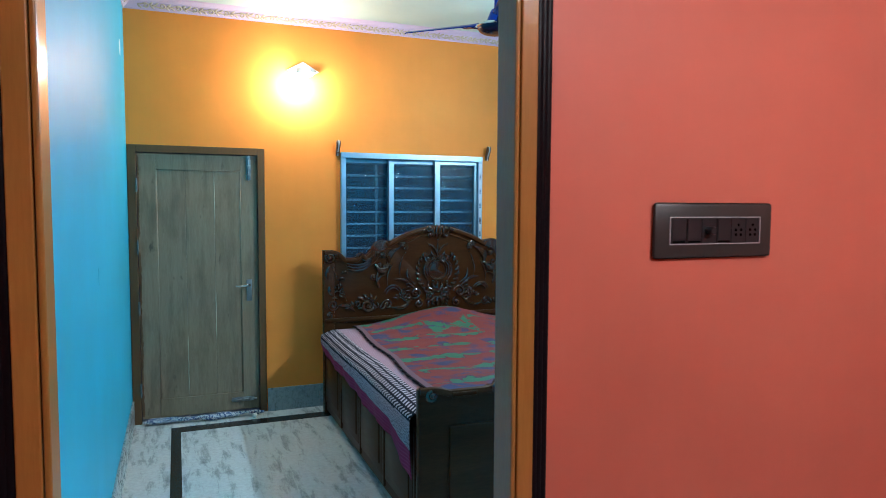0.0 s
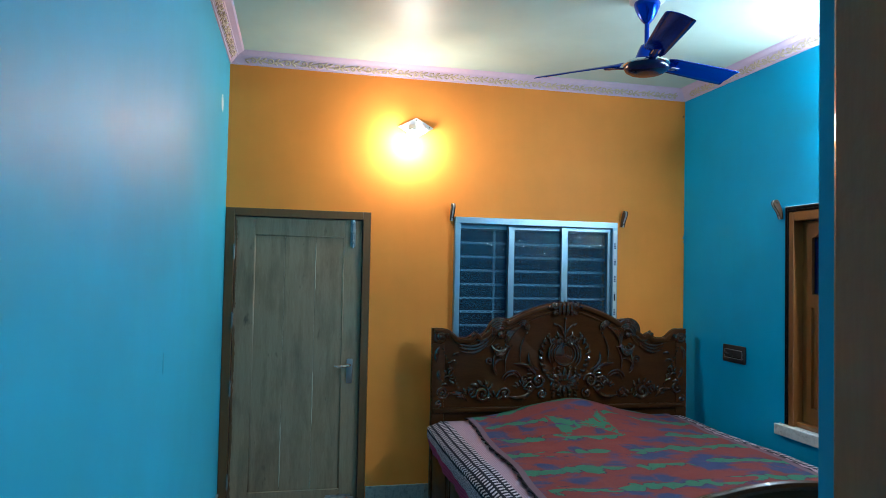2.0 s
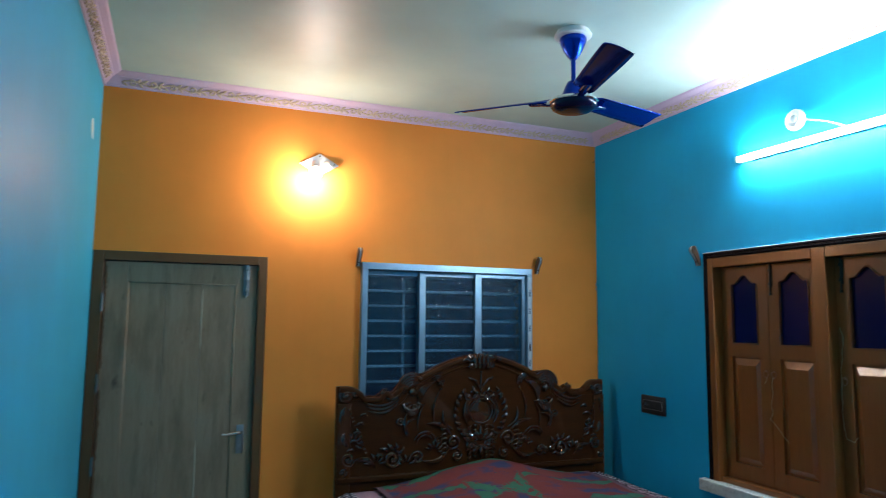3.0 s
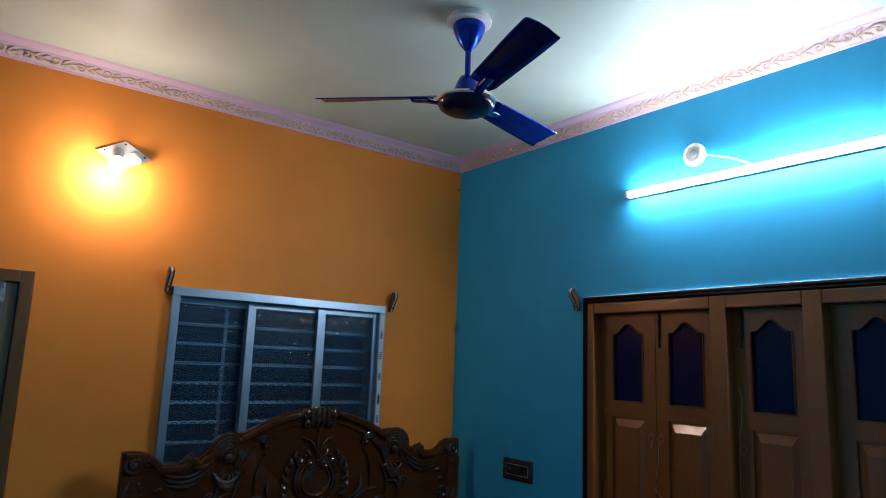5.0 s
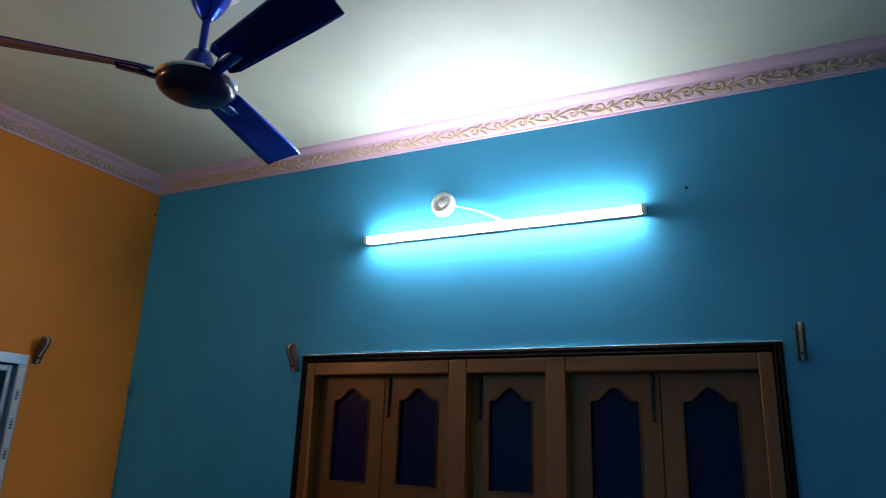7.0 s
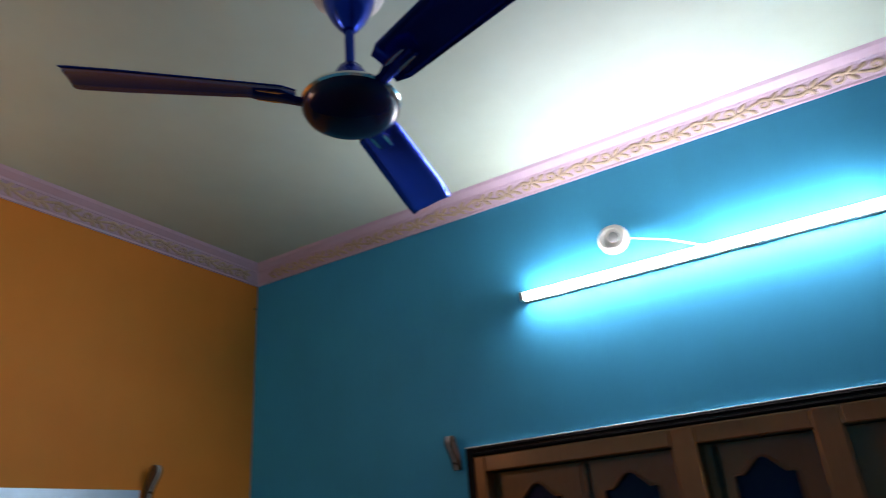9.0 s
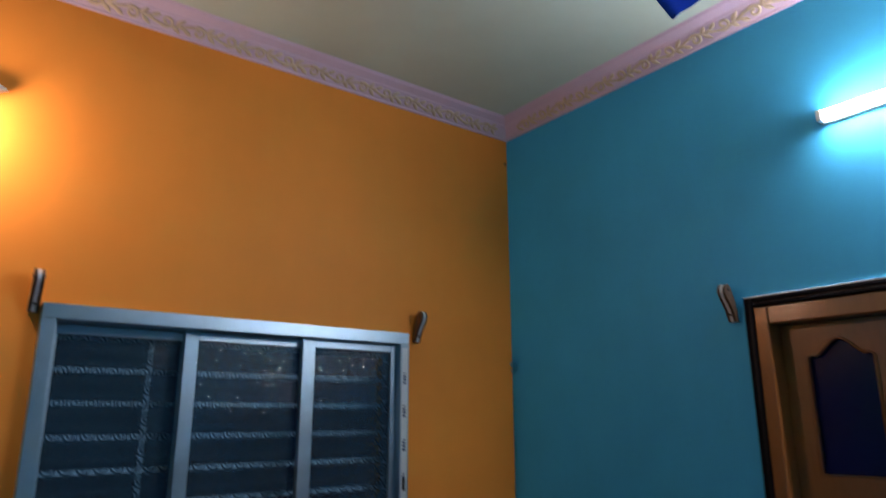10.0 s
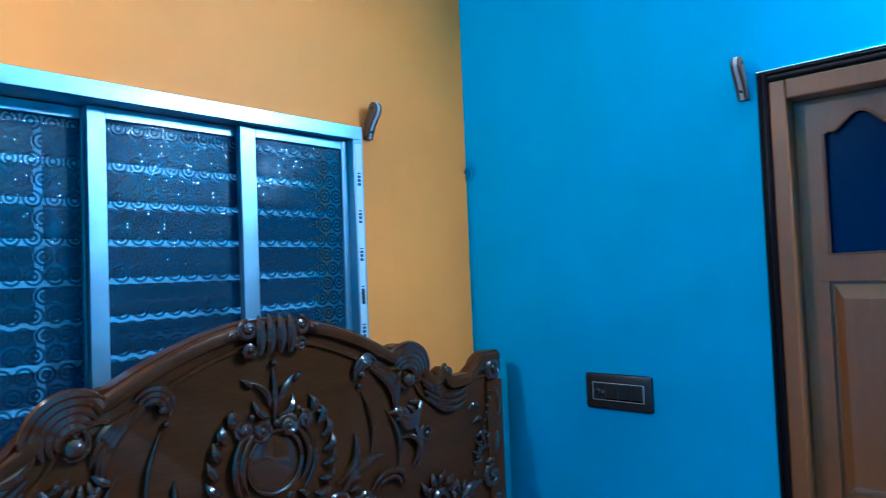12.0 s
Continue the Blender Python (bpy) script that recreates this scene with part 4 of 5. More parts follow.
# ---- switchboards ----
def switchboard(name, place, along, inward, w, h, plate, label, modules):
    p, d, n = Vector(place), Vector(along), Vector(inward)
    up = Vector((0, 0, 1))
    ob = thing(name, place, label, "switchboard")
    m = Matrix(((d.x, n.x, up.x, p.x), (d.y, n.y, up.y, p.y), (d.z, n.z, up.z, p.z), (0, 0, 0, 1)))

    def put(nm, bm, mat, lab="", par=None, smooth=False):
        bmesh.ops.transform(bm, matrix=m, verts=bm.verts)
        return part(nm, bm, mat, par or ob, lab, smooth)
    bm = B()
    box(bm, -w / 2, w / 2, 0, 0.013, -h / 2, h / 2, 0.0085, 2)
    put("plate", bm, plate, "", None, True)
    iw, ih = w * 0.385, h * 0.25
    bm = B()
    for a in ((-iw, iw, ih - 0.002, ih), (-iw, iw, -ih, -ih + 0.002), (-iw, -iw + 0.002, -ih + 0.002, ih - 0.002), (iw - 0.002, iw, -ih + 0.002, ih - 0.002)):
        box(bm, a[0], a[1], 0.0128, 0.0146, a[2], a[3])
    put("trim_line", bm, SILVER, "thin silver trim line")
    n_mod = len(modules)
    step = (2 * iw - 0.006) / n_mod
    for k, kind in enumerate(modules):
        u0 = -iw + 0.003 + k * step
        bm = B()
        box(bm, u0 + 0.0006, u0 + step - 0.0006, 0.0128, 0.0150, -ih + 0.003, ih - 0.003, 0.0008, 1)
        mod = put({"s": "switch", "k": "regulator", "p": "socket", "b": "blank"}[kind], bm, SLATEPL)
        uc = u0 + step / 2
        if kind == "s":
            bm = B()
            box(bm, u0 + 0.002, u0 + step - 0.002, 0.0151, 0.0168, -ih * 0.70, ih * 0.86, 0.0008, 1)
            put("rocker", bm, SLATEPL, "", mod)
            # solid strip, not a sunk gap: its shade is in the colour
            bm = B()
            box(bm, u0 + 0.004, u0 + step - 0.004, 0.0151, 0.0155, -ih * 0.86, -ih * 0.74)
            put("slot", bm, HOLE_SHADE, "black strip standing in for the shaded gap under the rocker", mod)
        elif kind == "k":
            bm = B()
            lathe(bm, [(0.0095, 0.0151), (0.0095, 0.030), (0.0075, 0.033)], (uc - 0.003, 0, 0), "y", 18)
            put("knob", bm, SLATEPL, "", mod, True)
            bm = B()
            sweep(bm, [(uc + 0.014 + 0.0045 * math.cos(q * math.pi / 6), 0.0155, 0.0045 * math.sin(q * math.pi / 6)) for q in range(13)], 0.0007, 4)
            put("dial_mark", bm, SILVER, "pale printed dial mark", mod)
        elif kind == "p":
            # solid discs, not sunk holes: their shade is in the colour
            bm = B()
            for du, dz in ((-0.0072, -0.010), (0.0072, -0.010), (-0.0078, 0.001), (0.0078, 0.001), (0.0, 0.012)):
                lathe(bm, [(0.0034, 0.0151), (0.0034, 0.0156), (0.0002, 0.0157)], (uc + du, 0, dz), "y", 10)
            put("pin_holes", bm, HOLE_SHADE, "raised black discs standing in for shaded socket holes", mod)
    return ob


switchboard("switchboard", (1.448, HALL, 1.612), (1, 0, 0), (0, -1, 0), 0.335, 0.122, GREYPL, "charcoal modular switchboard with fan regulator and sockets on the coral wall", "sskspp")
switchboard("switchboard", (RX, -0.632, 1.168), (0, -1, 0), (-1, 0, 0), 0.243, 0.120, BLACKPL, "black modular switch plate with a silver line on the blue wall", "ksss")

# ---- curtain rod brackets ----
def rod_bracket(place, inward, along):
    p, n, d = Vector(place), Vector(inward), Vector(along)
    ob = thing("curtain_bracket", place, "dark varnished curtain rod bracket beside the window", "curtain bracket", "curtain brackets by the windows")
    up = Vector((0, 0, 1))
    m = Matrix(((n.x, d.x, up.x, p.x), (n.y, d.y, up.y, p.y), (n.z, d.z, up.z, p.z), (0, 0, 0, 1)))
    back = [(0.001, -0.068), (0.002, -0.036), (0.009, -0.010), (0.019, 0.010), (0.026, 0.026)]
    front = [(0.032, 0.044), (0.044, 0.054), (0.058, 0.052), (0.068, 0.040), (0.069, 0.024), (0.060, 0.006), (0.044, -0.012), (0.030, -0.030), (0.022, -0.050), (0.019, -0.068)]
    for y0, y1 in ((-0.014, -0.0052), (0.0052, 0.014)):
        bm = B()
        slab(bm, back + front, y0, y1, 0.002)
        bmesh.ops.transform(bm, matrix=m, verts=bm.verts)
        part("side_plate", bm, BRACKET, ob, "", True)
    bm = B()
    slab(bm, [(u, w * 0.99) for u, w in back] + [(u + 0.0005, w) for u, w in front], -0.005, 0.005, 0.001)
    bmesh.ops.transform(bm, matrix=m, verts=bm.verts)
    part("core", bm, SILVER, ob, "pale metal core between the wooden plates", True)
    bm = B()
    lathe(bm, [(0.004, -0.017), (0.005, -0.015), (0.005, 0.015), (0.004, 0.017)], (0.048, 0.0, 0.034), "y", 12)
    bmesh.ops.transform(bm, matrix=m, verts=bm.verts)
    part("rivet", bm, IRON, ob)
    bm = B()
    sweep(bm, [p + up * -0.045, p + n * 0.034 + up * -0.045], 0.004, 10)
    part("screw", bm, IRON, ob)
    return ob


rod_bracket((1.566, 0, 2.132), (0, -1, 0), (1, 0, 0))
rod_bracket((2.914, 0, 2.130), (0, -1, 0), (1, 0, 0))
rod_bracket((RX, -1.084, 2.134), (-1, 0, 0), (0, 1, 0))
rod_bracket((RX, -3.150, 2.140), (-1, 0, 0), (0, 1, 0))

# painted-over wire hook in the corner
bm = B()
hook = [(RX - 0.012, -0.020 + 0.017 * math.cos(a), 1.985 + 0.024 * math.sin(a)) for a in [0.3 + 5.3 * k / 16 for k in range(17)]]
sweep(bm, [(RX, -0.004, 1.992)] + hook, 0.0035, 6)
tagged(finish("wall_hook", bm, BLUE, True), "small wire hook painted over in the corner of the blue wall", "hook")

# nails in the walls
for nx, ny, nz, dx, dy in ((3.428, 0.0, 2.95, 0, -1), (RX, -2.83, 2.72, -1, 0)):
    bm = B()
    sweep(bm, [(nx, ny, nz), (nx + dx * 0.007, ny + dy * 0.007, nz + 0.004), (nx + dx * 0.008, ny + dy * 0.008, nz + 0.004)], [0.003, 0.003, 0.006], 8)
    tagged(finish("nail", bm, IRON), "dark iron nail driven into the painted wall", "nail", "nails in the walls")

# strings hanging from the shutters
SCUFF = paint("rubbed_teal_paint", (0.036, 0.33, 0.50), 0.45, 0.1, 0.1, 0.2)
STRING = paint("pale_string", (0.46, 0.38, 0.24), 0.8)


def string(points, label):
    pts = []
    for a, b in zip(points, points[1:]):
        for k in range(6):
            f = k / 6
            p = Vector(a).lerp(Vector(b), f)
            pts.append(p + Vector((0.002 * math.sin(9 * f + p.z * 40), 0.003 * math.sin(p.z * 60), 0)))
    pts.append(Vector(points[-1]))
    bm = B()
    sweep(bm, pts, 0.0013, 5)
    tagged(finish("string", bm, STRING), label, "string", "strings tied to the shutters")


XS = RX + 0.049
string(((XS, -1.968, 1.70), (XS, -1.975, 1.62), (XS, -1.962, 1.50), (XS, -1.957, 1.36), (XS, -1.957, 1.22), (XS, -1.975, 1.165), (XS, -2.010, 1.155), (XS, -2.030, 1.18)), "pale string hanging beside the middle shutter")
string(((XS, -1.512, 1.425), (XS, -1.510, 1.40), (XS, -1.500, 1.385)), "short pale string end tied to a ring pull")
string(((XS, -1.552, 1.428), (XS, -1.548, 1.37), (XS, -1.538, 1.29), (XS, -1.540, 1.24), (XS, -1.528, 1.195), (XS, -1.545, 1.190), (XS, -1.590, 1.135), (XS, -1.640, 1.088)), "loose pale string hanging between two shutters")

# ---- bed ----
BX0, BX1 = 1.402, 3.340
BCX = (BX0 + BX1) / 2
HBY = -0.205         # face of the headboard
FY = -2.445          # face of the footboard
bed = thing("bed", (BCX, -1.3, 0), "polished dark wooden double bed with a carved headboard", "bed")


def head_top(s):
    """Height of the headboard's top edge, s from 0 at its middle to 1 at its side."""
    if s < 0.45:
        return 1.494 - 0.138 * (s / 0.45) ** 1.8
    if s < 0.60:
        f = (s - 0.45) / 0.15
        return 1.372 + 0.012 * math.sin(f * math.pi) - 0.085 * f ** 2.2
    if s < 0.655:
        f = (s - 0.60) / 0.055
        return 1.287 - 0.040 * f
    if s < 0.72:
        f = (s - 0.655) / 0.065
        return 1.247 + 0.032 * math.sin(f * math.pi)
    if s < 0.84:
        return 1.240
    f = (s - 0.84) / 0.16
    return 1.240 + 0.064 * min(1, f * 2.2) ** 0.6


HALFW = (BX1 - BX0) / 2
outline = [(BX0, 0.0), (BX1, 0.0)] + [(BCX + HALFW * s, head_top(abs(s))) for s in [1 - 2 * k / 110 for k in range(111)]]
bm = B()
slab(bm, outline, HBY, HBY + 0.045, 0.006)
headboard = part("headboard", bm, DARKWOOD, bed, "polished dark headboard carved with scrolls and leaves", True)

# raised moulding that follows the top edge
bm = B()
sweep(bm, [(BCX + HALFW * s * 0.985, HBY - 0.006, head_top(abs(s)) - 0.022) for s in [1 - 2 * k / 120 for k in range(121)]], 0.019, 8, 0.75, (0, 1, 0))
part("crest_moulding", bm, DARKWOOD, headboard, smooth=True)
bm = B()
sweep(bm, [(BCX + HALFW * s * 0.93, HBY - 0.002, head_top(abs(s)) - 0.062 - 0.02 * abs(s)) for s in [1 - 2 * k / 90 for k in range(91)]], 0.008, 6)
part("inner_moulding", bm, DARKWOOD, headboard, smooth=True)
bm = B()
box(bm, BX0 + 0.01, BX1 - 0.01, HBY - 0.022, HBY + 0.002, 0.725, 0.760, 0.008, 3)
part("rail_moulding", bm, DARKWOOD, headboard, smooth=True)
for s in (-1, 1):
    bm = B()
    xa = BCX + s * (HALFW - 0.045)
    box(bm, xa - 0.043, xa + 0.043, HBY - 0.014, HBY + 0.002, 0.0, 1.20, 0.006, 2)
    part("post_face", bm, DARKWOOD, headboard, smooth=True)


def piece(name, bm, own, host=None):
    """Leaves what was built in a shared mesh, or makes it a part of the board."""
    return part(name, bm, CARVED, host or headboard, smooth=True) if own else None


def spiral(bm, cx, cz, r0, turns, start, hand, thick, y=HBY, steps=26, host=None):
    own = bm is None
    bm = B() if own else bm
    pts, rad = [], []
    for k in range(steps + 1):
        f = k / steps
        a = start + hand * turns * 2 * math.pi * f
        r = r0 * (1 - 0.86 * f)
        pts.append((cx + r * math.cos(a), y - 0.004 - 0.010 * f, cz + r * math.sin(a)))
        rad.append(1.2 * thick * (0.35 + 0.65 * math.sin(math.pi * min(1, 0.12 + f * 0.8))))
    sweep(bm, pts, rad, 7, 0.85, (0, 1, 0))
    sphere_at(bm, cx, y - 0.012, cz, thick * 1.15)
    return piece("carved_scroll", bm, own, host)


def sphere_at(bm, x, y, z, r):
    own = bm is None
    bm = B() if own else bm
    sweep(bm, [(x, y + r * 0.95, z), (x, y + r * 0.6, z), (x, y, z), (x, y - r * 0.6, z), (x, y - r * 0.95, z)], [r * 0.3, r * 0.8, r, r * 0.8, r * 0.3], 9)
    return piece("carved_bead", bm, own)


def frond(bm, x0, z0, x1, z1, bend, thick, y=HBY, host=None):
    """A pointed leaf from one place to another, bowed by bend."""
    own = bm is None
    bm = B() if own else bm
    a, b = Vector((x0, 0, z0)), Vector((x1, 0, z1))
    d = b - a
    side = Vector((-d.z, 0, d.x))
    pts, rad = [], []
    for k in range(9):
        f = k / 8
        p = a + d * f + side * (bend * math.sin(math.pi * f))
        pts.append((p.x, y - 0.003 - 0.009 * math.sin(math.pi * f), p.z))
        rad.append(max(0.0012, 1.3 * thick * math.sin(math.pi * (0.12 + 0.86 * f)) ** 0.8))
    sweep(bm, pts, rad, 7, 0.8, (0, 1, 0))
    return piece("carved_leaf", bm, own, host)


def crescent(bm, cx, cz, r, s, a0, a1, thick, y=HBY):
    """A tapered arc about (cx, cz) from angle a0 to a1, mirrored by s."""
    own = bm is None
    bm = B() if own else bm
    pts, rad = [], []
    for k in range(13):
        f = k / 12
        a = a0 + (a1 - a0) * f
        pts.append((cx + s * r * math.cos(a), y - 0.006 - 0.010 * math.sin(math.pi * f), cz + r * math.sin(a)))
        rad.append(max(0.0015, 1.35 * thick * math.sin(math.pi * (0.10 + 0.85 * f)) ** 0.7))
    sweep(bm, pts, rad, 7, 0.75, (0, 1, 0))
    return piece("carved_lobe", bm, own)


def both(bm, f):
    for s in (-1, 1):
        f(bm, lambda x: BCX + s * x, s)


# crown at the top of the arch: upright flutes between rolled ends
def crown(bm):
    y = HBY - 0.014
    for k in (-1.5, -0.5, 0.5, 1.5):
        frond(bm, BCX + k * 0.031, 1.402, BCX + k * 0.031, 1.508 - abs(k) * 0.003, 0.0, 0.0125, y)
    both(bm, lambda b, X, s: (spiral(b, X(0.080), 1.468, 0.024, 1.4, math.pi / 2, -s, 0.009, y), spiral(b, X(0.076), 1.418, 0.020, 1.2, 0, s, 0.008, y), frond(b, X(0.100), 1.466, X(0.140), 1.446, 0.1 * s, 0.009, y)))


crown(None)


# central medallion: plain oval, curls on its brow, wreaths of short leaves and a sprig above
def medallion(bm):
    oval = [(BCX + 0.082 * math.cos(a), HBY - 0.005, 1.120 + 0.080 * math.sin(a)) for a in [2 * math.pi * k / 36 for k in range(37)]]
    bm = B()
    sweep(bm, oval, 0.0065, 7)
    dome = [(BCX, HBY + 0.004 - 0.012 * k / 4, 1.120) for k in range(5)]
    sweep(bm, dome, [0.078, 0.072, 0.060, 0.040, 0.01], 28)
    piece("medallion", bm, True)
    bm = None
    # sprig: a stem with a bud, two slim leaves and two low ones
    frond(bm, BCX, 1.225, BCX, 1.365, 0.0, 0.0065)
    sphere_at(bm, BCX, HBY - 0.010, 1.376, 0.010)
    sphere_at(bm, BCX, HBY - 0.012, 1.222, 0.012)

    def half(b, X, s):
        frond(b, X(0.010), 1.262, X(0.070), 1.338, 0.14 * s, 0.0075)
        frond(b, X(0.066), 1.318, X(0.092), 1.344, 0.1 * s, 0.006)
        frond(b, X(0.014), 1.238, X(0.060), 1.286, -0.2 * s, 0.008)
        spiral(b, X(0.040), 1.208, 0.030, 1.6, math.pi, -s, 0.0095)
        spiral(b, X(0.092), 1.216, 0.024, 1.5, math.pi * 0.6, -s, 0.0085)
        sphere_at(b, X(0.070), HBY - 0.010, 1.248, 0.009)
        # long ribs that fall from the curls round the oval
        for k in range(2):
            crescent(b, BCX, 1.120, 0.102 + 0.020 * k, s, 0.95 - 0.05 * k, -0.65 - 0.12 * k, 0.0072)
        # outer wreath: stacked short leaves
        for k in range(8):
            a = 0.72 - k * 0.235
            r = 0.158
            x, z = r * math.cos(a), 1.115 + r * 1.05 * math.sin(a)
            frond(b, X(x), z, X(x + 0.052 * math.cos(a + 0.95)), z + 0.052 * math.sin(a + 0.95), -0.20 * s, 0.0105)
        for k in range(5):
            sphere_at(b, X(0.128 + 0.012 * k), HBY - 0.006, 1.238 - k * 0.012, 0.0065)
    both(bm, half)


medallion(None)


# lower spray below the medallion
def spray(bm):
    for k in range(7):
        f = (k - 3) / 3
        frond(bm, BCX + f * 0.025, 0.930 + 0.01 * abs(f), BCX + f * 0.13, 1.030 - abs(f) * 0.060, -0.2 * f, 0.013)
    for k in range(5):
        f = (k - 2) / 2
        frond(bm, BCX + f * 0.02, 0.900, BCX + f * 0.11, 0.815 + abs(f) * 0.045, 0.2 * f, 0.013)

    def half(b, X, s):
        spiral(b, X(0.065), 0.905, 0.040, 1.6, 0, s, 0.011)
        spiral(b, X(0.200), 0.935, 0.052, 1.6, math.pi, -s, 0.011)
        spiral(b, X(0.170), 0.845, 0.038, 1.4, math.pi / 2, s, 0.010)
        frond(b, X(0.215), 0.98, X(0.385), 1.055, 0.16 * s, 0.012)
        frond(b, X(0.225), 0.89, X(0.42), 0.830, -0.2 * s, 0.013)
        frond(b, X(0.20), 1.01, X(0.27), 1.14, -0.2 * s, 0.010)
        spiral(b, X(0.445), 0.850, 0.040, 1.5, math.pi, s, 0.010)
        spiral(b, X(0.300), 0.945, 0.030, 1.3, 0, -s, 0.008)
    both(bm, half)


spray(None)


# shoulder scrolls under the arch's feet
def shoulder(bm):
    def half(b, X, s):
        cx = 0.485
        # ribbed shell over a ball, and a second one under it
        for k in range(5):
            crescent(b, X(cx), 1.276, 0.030 + 0.0165 * k, s, 2.5, -0.75 + 0.12 * k, 0.0100)
        sphere_at(b, X(cx), HBY - 0.010, 1.262, 0.026)
        spiral(b, X(cx), 1.262, 0.040, 1.0, math.pi / 2, s, 0.007)
        for k in range(4):
            crescent(b, X(cx + 0.002), 1.205 - 0.014 * k, 0.062 - 0.006 * k, s, -0.30, -2.80, 0.0100)
        # curl towards the middle with three ribs flowing down to the shell
        for k in range(3):
            crescent(b, X(0.318), 1.312, 0.020 + 0.013 * k, s, 3.6, 0.4 + 0.1 * k, 0.0080)
        sphere_at(b, X(0.296), HBY - 0.010, 1.306, 0.013)
        sphere_at(b, X(0.288), HBY - 0.008, 1.272, 0.009)
        for k in range(3):
            frond(b, X(0.335 + 0.016 * k), 1.318 - 0.004 * k, X(0.432 + 0.010 * k), 1.150 + 0.030 * k, 0.17 * s, 0.0105)
        # thin incised stems below
        frond(b, X(0.300), 1.255, X(0.330), 1.060, 0.10 * s, 0.0050)
        frond(b, X(0.395), 1.185, X(0.440), 1.000, 0.12 * s, 0.0050)
        # outer curl against the side post
        spiral(b, X(0.672), 1.262, 0.024, 1.3, math.pi / 2, s, 0.010)
        frond(b, X(0.555), 1.262, X(0.660), 1.225, -0.2 * s, 0.012)
        for k in range(3):
            frond(b, X(0.560 + 0.008 * k), 1.240 - 0.024 * k, X(0.800 - 0.012 * k), 1.204 - 0.026 * k, -0.16 * s, 0.0095)
    both(bm, half)


shoulder(None)


# side posts: rolled tops, strings of beads and corner leaves
def sides(bm):
    def half(b, X, s):
        xp = HALFW - 0.055
        spiral(b, X(xp), 1.245, 0.044, 1.6, math.pi / 2, -s, 0.014)
        spiral(b, X(xp - 0.055), 1.262, 0.022, 1.2, 0, s, 0.010)
        for k in range(12):
            sphere_at(b, X(xp - 0.02 - 0.010 * k), HBY - 0.016, 1.165 - k * 0.024, 0.0075)
        frond(b, X(xp), 1.19, X(xp + 0.02), 1.05, 0.12 * s, 0.013)
        frond(b, X(xp + 0.01), 1.03, X(xp - 0.03), 0.93, 0.16 * s, 0.012)
        spiral(b, X(xp - 0.02), 0.865, 0.045, 1.6, 0, s, 0.012)
        spiral(b, X(xp + 0.01), 0.790, 0.032, 1.3, math.pi, -s, 0.010)
        frond(b, X(xp - 0.07), 0.86, X(xp - 0.20), 0.800, -0.2 * s, 0.013)
        spiral(b, X(0.610), 0.850, 0.060, 1.7, math.pi * 0.5, s, 0.012)
        for k in range(5):
            a = 0.5 + 0.5 * k
            frond(b, X(0.610 + 0.05 * math.cos(a)), 0.85 + 0.05 * math.sin(a), X(0.610 + 0.115 * math.cos(a - 0.25)), 0.85 + 0.10 * math.sin(a - 0.25), 0.15 * s, 0.010)
        frond(b, X(0.52), 1.12, X(0.50), 0.99, 0.14 * s, 0.010)
        spiral(b, X(0.560), 1.080, 0.028, 1.3, 0, s, 0.008)
    both(bm, half)


sides(None)


def fan_of(bm, X, s, cx, cz, r, a0, a1, count, thick):
    """A carved shell: short ribs spread about a centre."""
    for k in range(count):
        a = a0 + (a1 - a0) * k / (count - 1)
        frond(bm, X(cx + 0.35 * r * math.cos(a)), cz + 0.35 * r * math.sin(a), X(cx + r * math.cos(a)), cz + r * math.sin(a), 0.16 * s, thick)


# ribbed shells and stacked leaves over the lower board
def ribs(bm):
    def half(b, X, s):
        fan_of(b, X, s, 0.715, 0.815, 0.085, 0.2, 2.6, 6, 0.0075)
        fan_of(b, X, s, 0.330, 0.875, 0.070, 0.4, 2.9, 6, 0.0070)
        fan_of(b, X, s, 0.520, 0.800, 0.075, 0.3, 2.5, 5, 0.0070)
        fan_of(b, X, s, 0.865, 0.960, 0.070, 1.2, 3.6, 5, 0.0070)
        fan_of(b, X, s, 0.470, 1.205, 0.075, 3.6, 5.8, 5, 0.0080)
        for k in range(8):
            z = 0.815 + 0.028 * k
            frond(b, X(0.030), z, X(0.058), z + 0.022, 0.2 * s, 0.0080)
            frond(b, X(0.092), z - 0.006, X(0.068), z + 0.018, -0.2 * s, 0.0075)
        for k in range(6):
            crescent(b, X(0.262), 0.845 + 0.030 * k, 0.022, s, 2.6, 0.5, 0.0065)
        for k in range(5):
            crescent(b, X(0.800 + 0.020 * k), 1.110 - 0.052 * k, 0.024, s, 2.8, 0.2, 0.0065)
        crescent(b, X(0.395), 0.930, 0.075, s, 2.7, 0.3, 0.0080)
        crescent(b, X(0.395), 0.930, 0.055, s, 2.6, 0.1, 0.0065)
        crescent(b, X(0.470), 1.030, 0.060, s, 1.9, -0.9, 0.0065)
    both(bm, half)


ribs(None)

